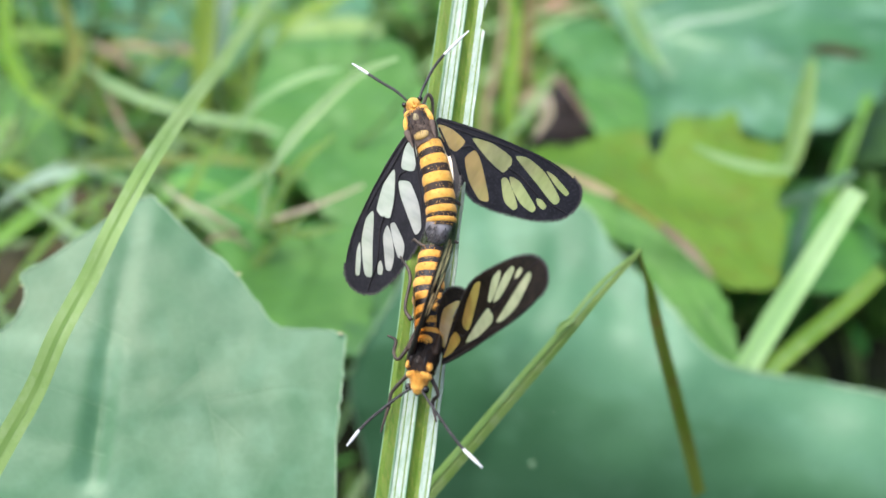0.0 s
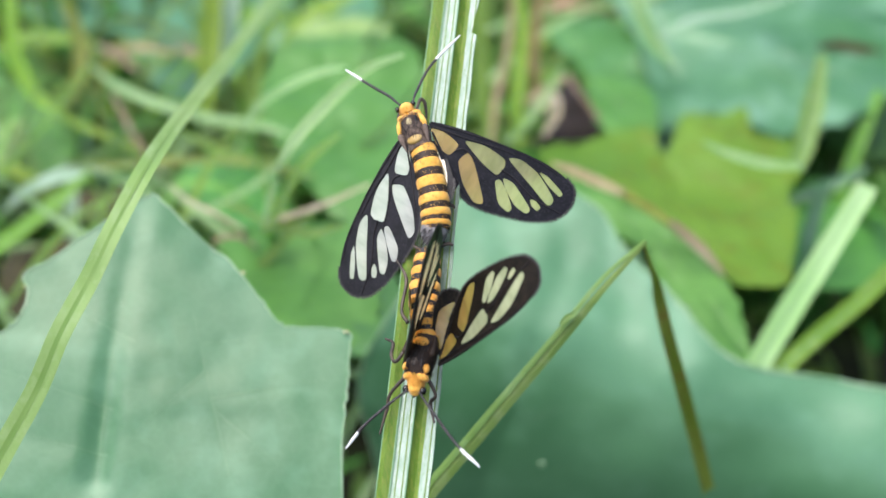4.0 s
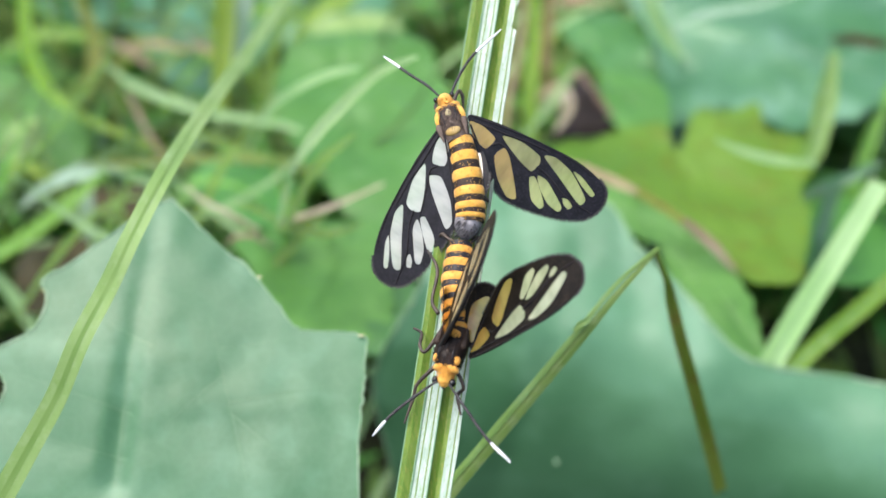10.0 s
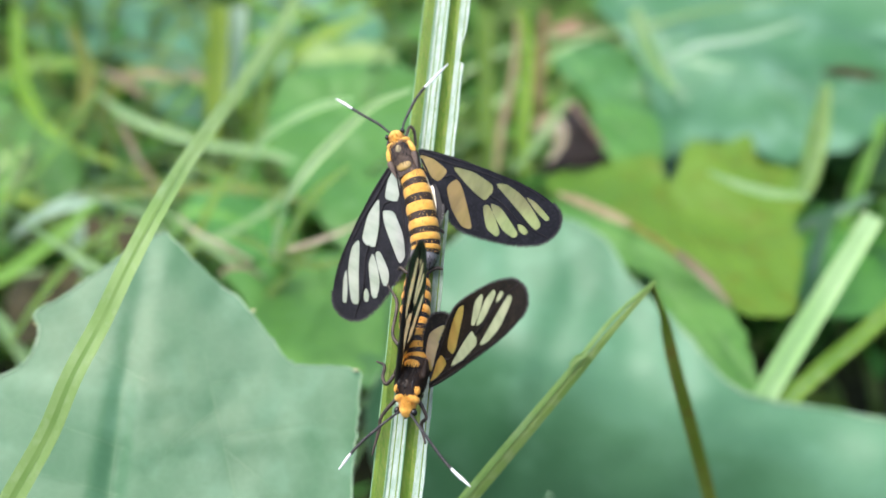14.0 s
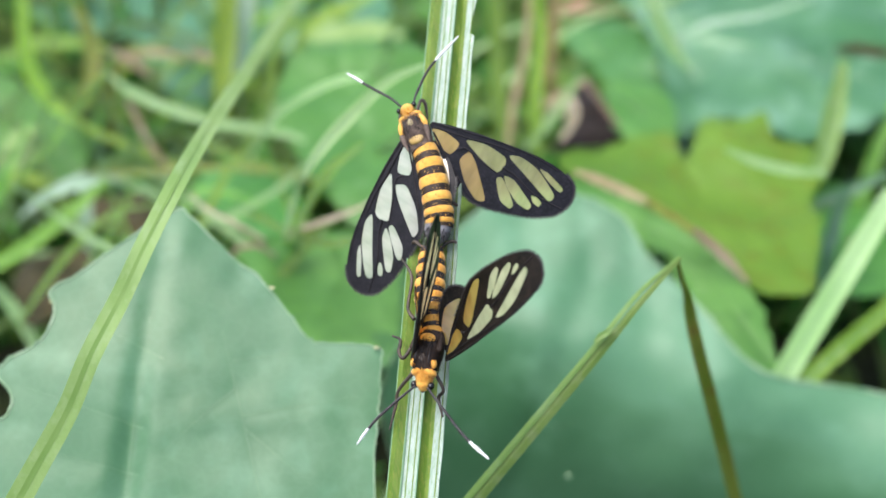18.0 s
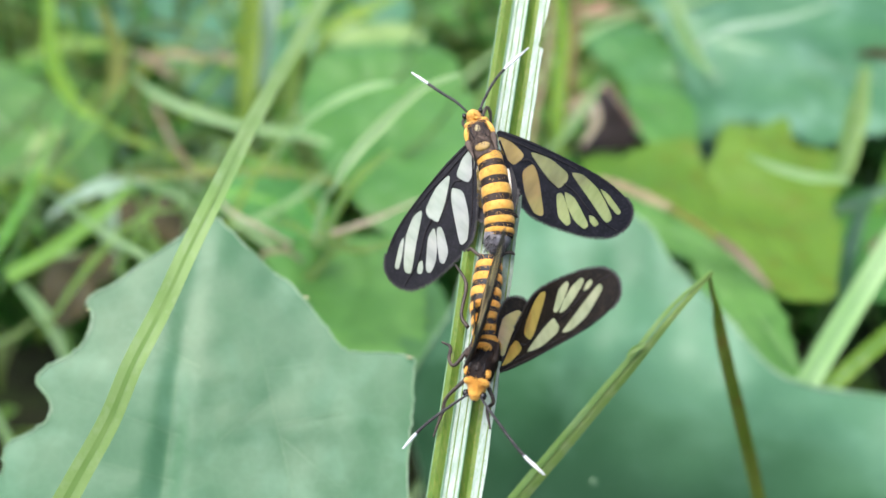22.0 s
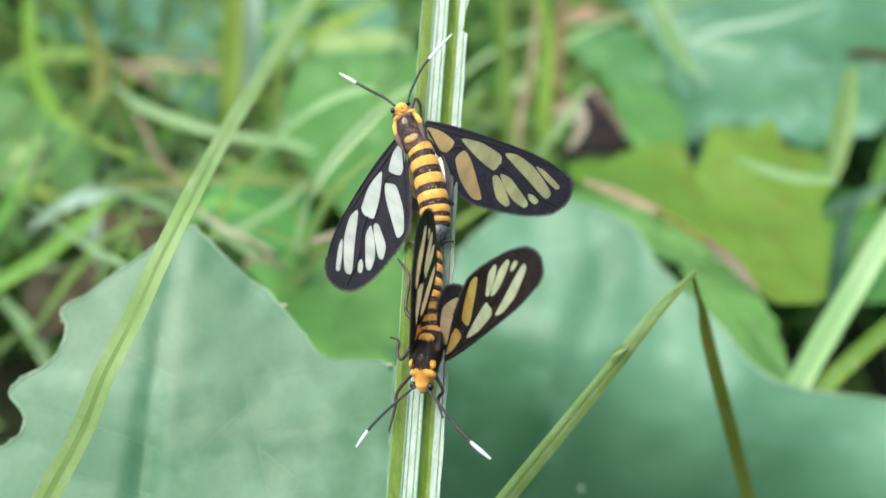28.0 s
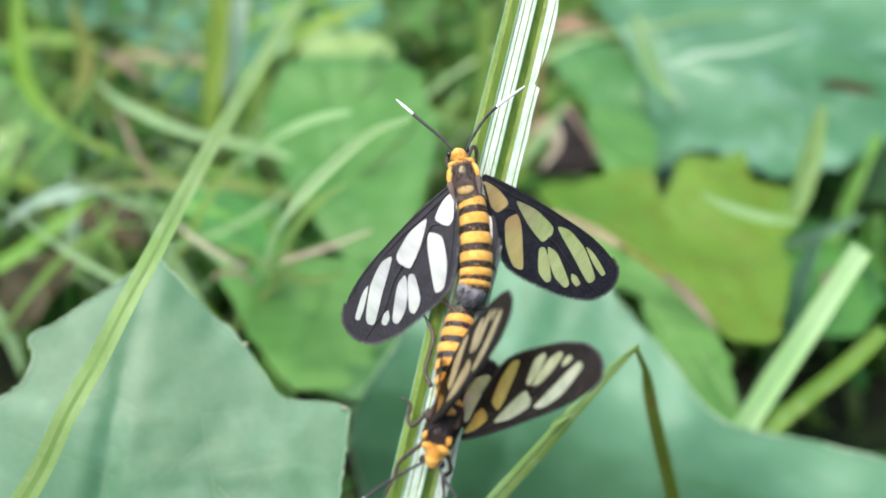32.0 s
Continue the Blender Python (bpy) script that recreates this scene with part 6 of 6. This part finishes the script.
def motions():
    for ob in (carrier, moth, mate):
        walk(ob, SWAY)
    walk(moth_left_wing, [(t, axes(r, p, n)) for t, r, p, n in (
        (0, (-0.81, 10.09, 1.42), (-8.46, -3.28, -1.7), (-0.372, -0.004, 0.928)),
        (1, (-0.81, 10.09, 1.42), (-8.51, -3.25, -1.7), (-0.372, -0.003, 0.928)),
        (2, (-0.81, 10.09, 1.42), (-8.61, -3.22, -1.57), (-0.367, 0.006, 0.93)),
        (3, (-0.81, 10.09, 1.42), (-8.86, -3.07, -1.59), (-0.364, 0.009, 0.931)),
        (3.5, (-0.81, 10.09, 1.42), (-8.73, -3.18, -1.45), (-0.362, 0.014, 0.932)),
        (5.5, (-0.81, 10.09, 1.42), (-8.67, -3.1, -1.91), (-0.376, -0.01, 0.926)),
        (6, (-0.81, 10.09, 1.42), (-8.62, -3.16, -1.81), (-0.374, -0.006, 0.928)),
        (7, (-0.81, 10.09, 1.42), (-8.77, -3.05, -1.9), (-0.375, -0.007, 0.927)),
        (8, (-0.81, 10.09, 1.42), (-8.53, -3.16, -2.03), (-0.381, -0.019, 0.924)),
        (9, (-0.81, 10.09, 1.42), (-8.64, -3.15, -1.79), (-0.373, -0.005, 0.928)),
        (10, (-0.81, 10.09, 1.42), (-8.13, -3.4, -1.96), (-0.383, -0.024, 0.924)),
        (11, (-0.81, 10.09, 1.42), (-8.38, -3.29, -1.85), (-0.377, -0.013, 0.926)),
        (12, (-0.81, 10.09, 1.42), (-8.61, -3.1, -2.08), (-0.382, -0.02, 0.924)),
        (13, (-0.81, 10.09, 1.42), (-8.59, -3.09, -2.16), (-0.384, -0.024, 0.923)),
        (14, (-0.81, 10.09, 1.42), (-8.72, -3.08, -1.9), (-0.375, -0.009, 0.927)),
        (14.5, (-0.81, 10.09, 1.42), (-8.49, -3.19, -1.98), (-0.38, -0.017, 0.925)),
        (16.5, (-0.81, 10.09, 1.42), (-8.68, -3.07, -2.01), (-0.379, -0.015, 0.925)),
        (17, (-0.81, 10.09, 1.42), (-8.72, -3.02, -2.12), (-0.382, -0.02, 0.924)),
        (18, (-0.81, 10.09, 1.42), (-8.82, -2.98, -2.04), (-0.379, -0.014, 0.925)),
        (19, (-0.81, 10.09, 1.42), (-9.01, -2.86, -2.06), (-0.377, -0.01, 0.926)),
        (20, (-0.81, 10.09, 1.42), (-9.03, -2.75, -2.38), (-0.387, -0.025, 0.922)),
        (20.5, (-0.81, 10.09, 1.42), (-8.99, -2.85, -2.15), (-0.38, -0.015, 0.925)),
        (21.5, (-0.81, 10.09, 1.42), (-11.36, 0.68, -5.45), (-0.484, -0.093, 0.87)),
        (22, (-0.81, 10.09, 1.42), (-10.03, -1.67, -3.44), (-0.413, -0.052, 0.909)),
        (22.5, (-0.81, 10.09, 1.42), (-10.14, -1.68, -3.21), (-0.404, -0.04, 0.914)),
        (23, (-0.81, 10.09, 1.42), (-10.36, -1.74, -2.57), (-0.378, -0.008, 0.926)),
        (24, (-0.81, 10.09, 1.42), (-10.18, -1.77, -2.89), (-0.392, -0.025, 0.92)),
        (25, (-0.81, 10.09, 1.42), (-10.19, -1.63, -3.24), (-0.404, -0.04, 0.914)),
        (25.5, (-0.81, 10.09, 1.42), (-10.54, -1.47, -2.91), (-0.388, -0.019, 0.921)),
        (27.5, (-0.81, 10.09, 1.42), (-10.34, -2.02, -1.66), (-0.346, 0.033, 0.938)),
        (28, (-0.81, 10.09, 1.42), (-10.44, -1.95, -1.64), (-0.343, 0.036, 0.939)),
        (29, (-0.81, 10.09, 1.42), (-10.67, -1.68, -1.93), (-0.35, 0.026, 0.936)),
        (30, (-0.81, 10.09, 1.42), (-10.4, -1.96, -1.7), (-0.346, 0.032, 0.938)),
        (30.5, (-0.81, 10.09, 1.42), (-10.14, -2.2, -1.56), (-0.345, 0.035, 0.938)),
        (31, (-0.81, 10.09, 1.42), (-9.92, -2.44, -1.25), (-0.338, 0.046, 0.94)),
        (31.5, (-0.81, 10.09, 1.42), (-10.04, -2.42, -0.86), (-0.323, 0.066, 0.944)),
        (32, (-0.81, 10.09, 1.42), (-9.45, -2.91, -0.37), (-0.318, 0.081, 0.945)),
    )])
    walk(mate_left_wing, [(t, axes(r, p, n)) for t, r, p, n in (
        (0, (0.19, -10.9, 6.92), (6.68, -1.07, 15.55), (0.888, -0.419, -0.190)),
        (2, (0.19, -10.9, 6.92), (6.59, 0.41, 13.57), (0.898, -0.398, -0.187)),
        (3, (0.19, -10.9, 6.92), (5.81, -0.74, 15.77), (0.913, -0.385, -0.138)),
        (6, (0.19, -10.9, 6.92), (6.46, -1.25, 15.90), (0.894, -0.408, -0.186)),
        (8, (0.19, -10.9, 6.92), (6.40, -0.60, 15.20), (0.901, -0.389, -0.191)),
        (9, (0.19, -10.9, 6.92), (6.17, -0.82, 15.62), (0.907, -0.380, -0.183)),
        (10, (0.19, -10.9, 6.92), (7.12, -0.13, 13.93), (0.870, -0.308, -0.386)),
        (11, (0.19, -10.9, 6.92), (7.09, -0.50, 14.50), (0.881, -0.395, -0.260)),
        (12, (0.19, -10.9, 6.92), (6.13, -1.03, 15.89), (0.904, -0.396, -0.162)),
        (13, (0.19, -10.9, 6.92), (6.23, -0.67, 15.40), (0.901, -0.407, -0.151)),
        (14, (0.19, -10.9, 6.92), (5.20, -0.04, 15.29), (0.931, -0.350, -0.104)),
        (16.5, (0.19, -10.9, 6.92), (6.29, -0.08, 14.59), (0.905, -0.394, -0.164)),
        (17, (0.19, -10.9, 6.92), (5.79, -0.37, 15.34), (0.919, -0.359, -0.163)),
        (18, (0.19, -10.9, 6.92), (5.49, -0.13, 15.23), (0.929, -0.330, -0.166)),
        (19, (0.19, -10.9, 6.92), (4.96, 0.37, 14.88), (0.936, -0.346, -0.072)),
        (20, (0.19, -10.9, 6.92), (4.98, 0.40, 14.83), (0.935, -0.349, -0.067)),
        (20.5, (0.19, -10.9, 6.92), (4.94, -0.65, 16.17), (0.939, -0.318, -0.130)),
        (21, (0.19, -10.9, 6.92), (5.65, 0.00, 14.95), (0.918, -0.214, -0.334)),
        (21.5, (0.19, -10.9, 6.92), (6.67, -0.79, 15.23), (0.887, -0.250, -0.388)),
        (22, (0.19, -10.9, 6.92), (5.26, -0.96, 16.34), (0.935, -0.203, -0.290)),
        (22.5, (0.19, -10.9, 6.92), (4.69, -1.41, 17.06), (0.947, -0.142, -0.287)),
        (23, (0.19, -10.9, 6.92), (5.47, -0.52, 15.73), (0.932, -0.268, -0.243)),
        (24, (0.19, -10.9, 6.92), (5.29, -0.39, 15.67), (0.925, -0.368, -0.097)),
        (25, (0.19, -10.9, 6.92), (5.17, 0.18, 15.02), (0.929, -0.364, -0.073)),
        (27.5, (0.19, -10.9, 6.92), (5.01, -0.56, 16.03), (0.940, -0.306, -0.150)),
        (28, (0.19, -10.9, 6.92), (4.70, 0.47, 14.89), (0.940, -0.337, -0.051)),
        (29, (0.19, -10.9, 6.92), (4.21, 0.97, 14.41), (0.955, -0.294, -0.046)),
        (30, (0.19, -10.9, 6.92), (5.31, -0.47, 15.76), (0.928, -0.354, -0.119)),
        (30.5, (0.19, -10.9, 6.92), (5.07, 0.56, 14.54), (0.937, -0.334, -0.098)),
        (31, (0.19, -10.9, 6.92), (6.57, -0.68, 15.17), (0.899, -0.342, -0.273)),
        (31.5, (0.19, -10.9, 6.92), (5.57, -1.95, 17.12), (0.929, -0.229, -0.289)),
        (32, (0.19, -10.9, 6.92), (7.27, -0.76, 14.68), (0.855, -0.248, -0.456)),
    )])
    walk(bent, [(t, pose(*p)) for t, *p in (
        (0, 0.00046, -0.00005, -0.00011),
        (0.5, 0.00064, -0.00003, -0.00007),
        (1, 0.00088, -0.00005, -0.00012),
        (1.5, 0.00014, 0.00014, 0.00027),
        (2, 0.00023, 0.00008, 0.00015),
        (2.5, 0.00009, 0.00009, 0.00017),
        (3, 0.00008, 0.00011, 0.00020),
        (3.5, 0.00009, 0.00011, 0.00021),
        (5.5, 0.00006, 0.00010, 0.00019),
        (6, 0.00005, 0.00006, 0.00012),
        (6.5, 0.00002, 0.00003, 0.00005),
        (7, -0.00001, 0.00005, 0.00010),
        (7.5, -0.00008, 0.00011, 0.00020),
        (8, 0.00004, 0.00002, 0.00004),
        (8.5, -0.00012, 0.00004, 0.00007),
        (9, 0.00000, 0.00000, 0.00000),
        (9.5, -0.00008, 0.00004, 0.00007),
        (10, -0.00004, 0.00002, 0.00003),
        (10.5, -0.00014, -0.00006, -0.00011),
        (11, -0.00006, 0.00003, 0.00006),
        (11.5, 0.00013, -0.00012, -0.00023),
        (12, -0.00003, -0.00000, -0.00000),
        (12.5, -0.00027, -0.00002, -0.00002),
        (13, -0.00010, -0.00003, -0.00006),
        (13.5, -0.00004, -0.00000, -0.00000),
        (14, 0.00010, 0.00007, 0.00013),
        (14.5, 0.00007, 0.00011, 0.00022),
        (16.5, -0.00004, 0.00012, 0.00023),
        (17, -0.00008, 0.00007, 0.00014),
        (17.5, 0.00004, 0.00004, 0.00008),
        (18, -0.00016, 0.00005, 0.00009),
        (18.5, -0.00003, 0.00011, 0.00021),
        (19, -0.00016, 0.00007, 0.00014),
        (19.5, -0.00002, 0.00006, 0.00011),
        (20, -0.00020, 0.00005, 0.00010),
        (20.5, -0.00014, 0.00002, 0.00004),
        (21, -0.00010, 0.00007, 0.00013),
        (21.5, -0.00010, 0.00002, 0.00004),
        (22, -0.00005, -0.00004, -0.00007),
        (22.5, -0.00030, 0.00004, 0.00008),
        (23, -0.00014, 0.00005, 0.00010),
        (23.5, -0.00018, 0.00009, 0.00018),
        (24, -0.00021, 0.00004, 0.00007),
        (24.5, -0.00022, 0.00004, 0.00009),
        (25, -0.00018, 0.00003, 0.00006),
        (25.5, -0.00016, 0.00004, 0.00009),
        (27.5, 0.00017, 0.00001, 0.00001),
        (28, -0.00001, 0.00005, 0.00010),
        (28.5, -0.00005, -0.00005, -0.00010),
        (29, 0.00015, -0.00006, -0.00013),
        (29.5, 0.00010, -0.00006, -0.00011),
        (30, 0.00003, -0.00002, -0.00004),
        (30.5, -0.00003, -0.00007, -0.00013),
        (31, -0.00061, -0.00037, -0.00067),
        (31.5, -0.00027, -0.00035, -0.00064),
        (32, -0.00035, -0.00035, -0.00063),
    )])


motions()
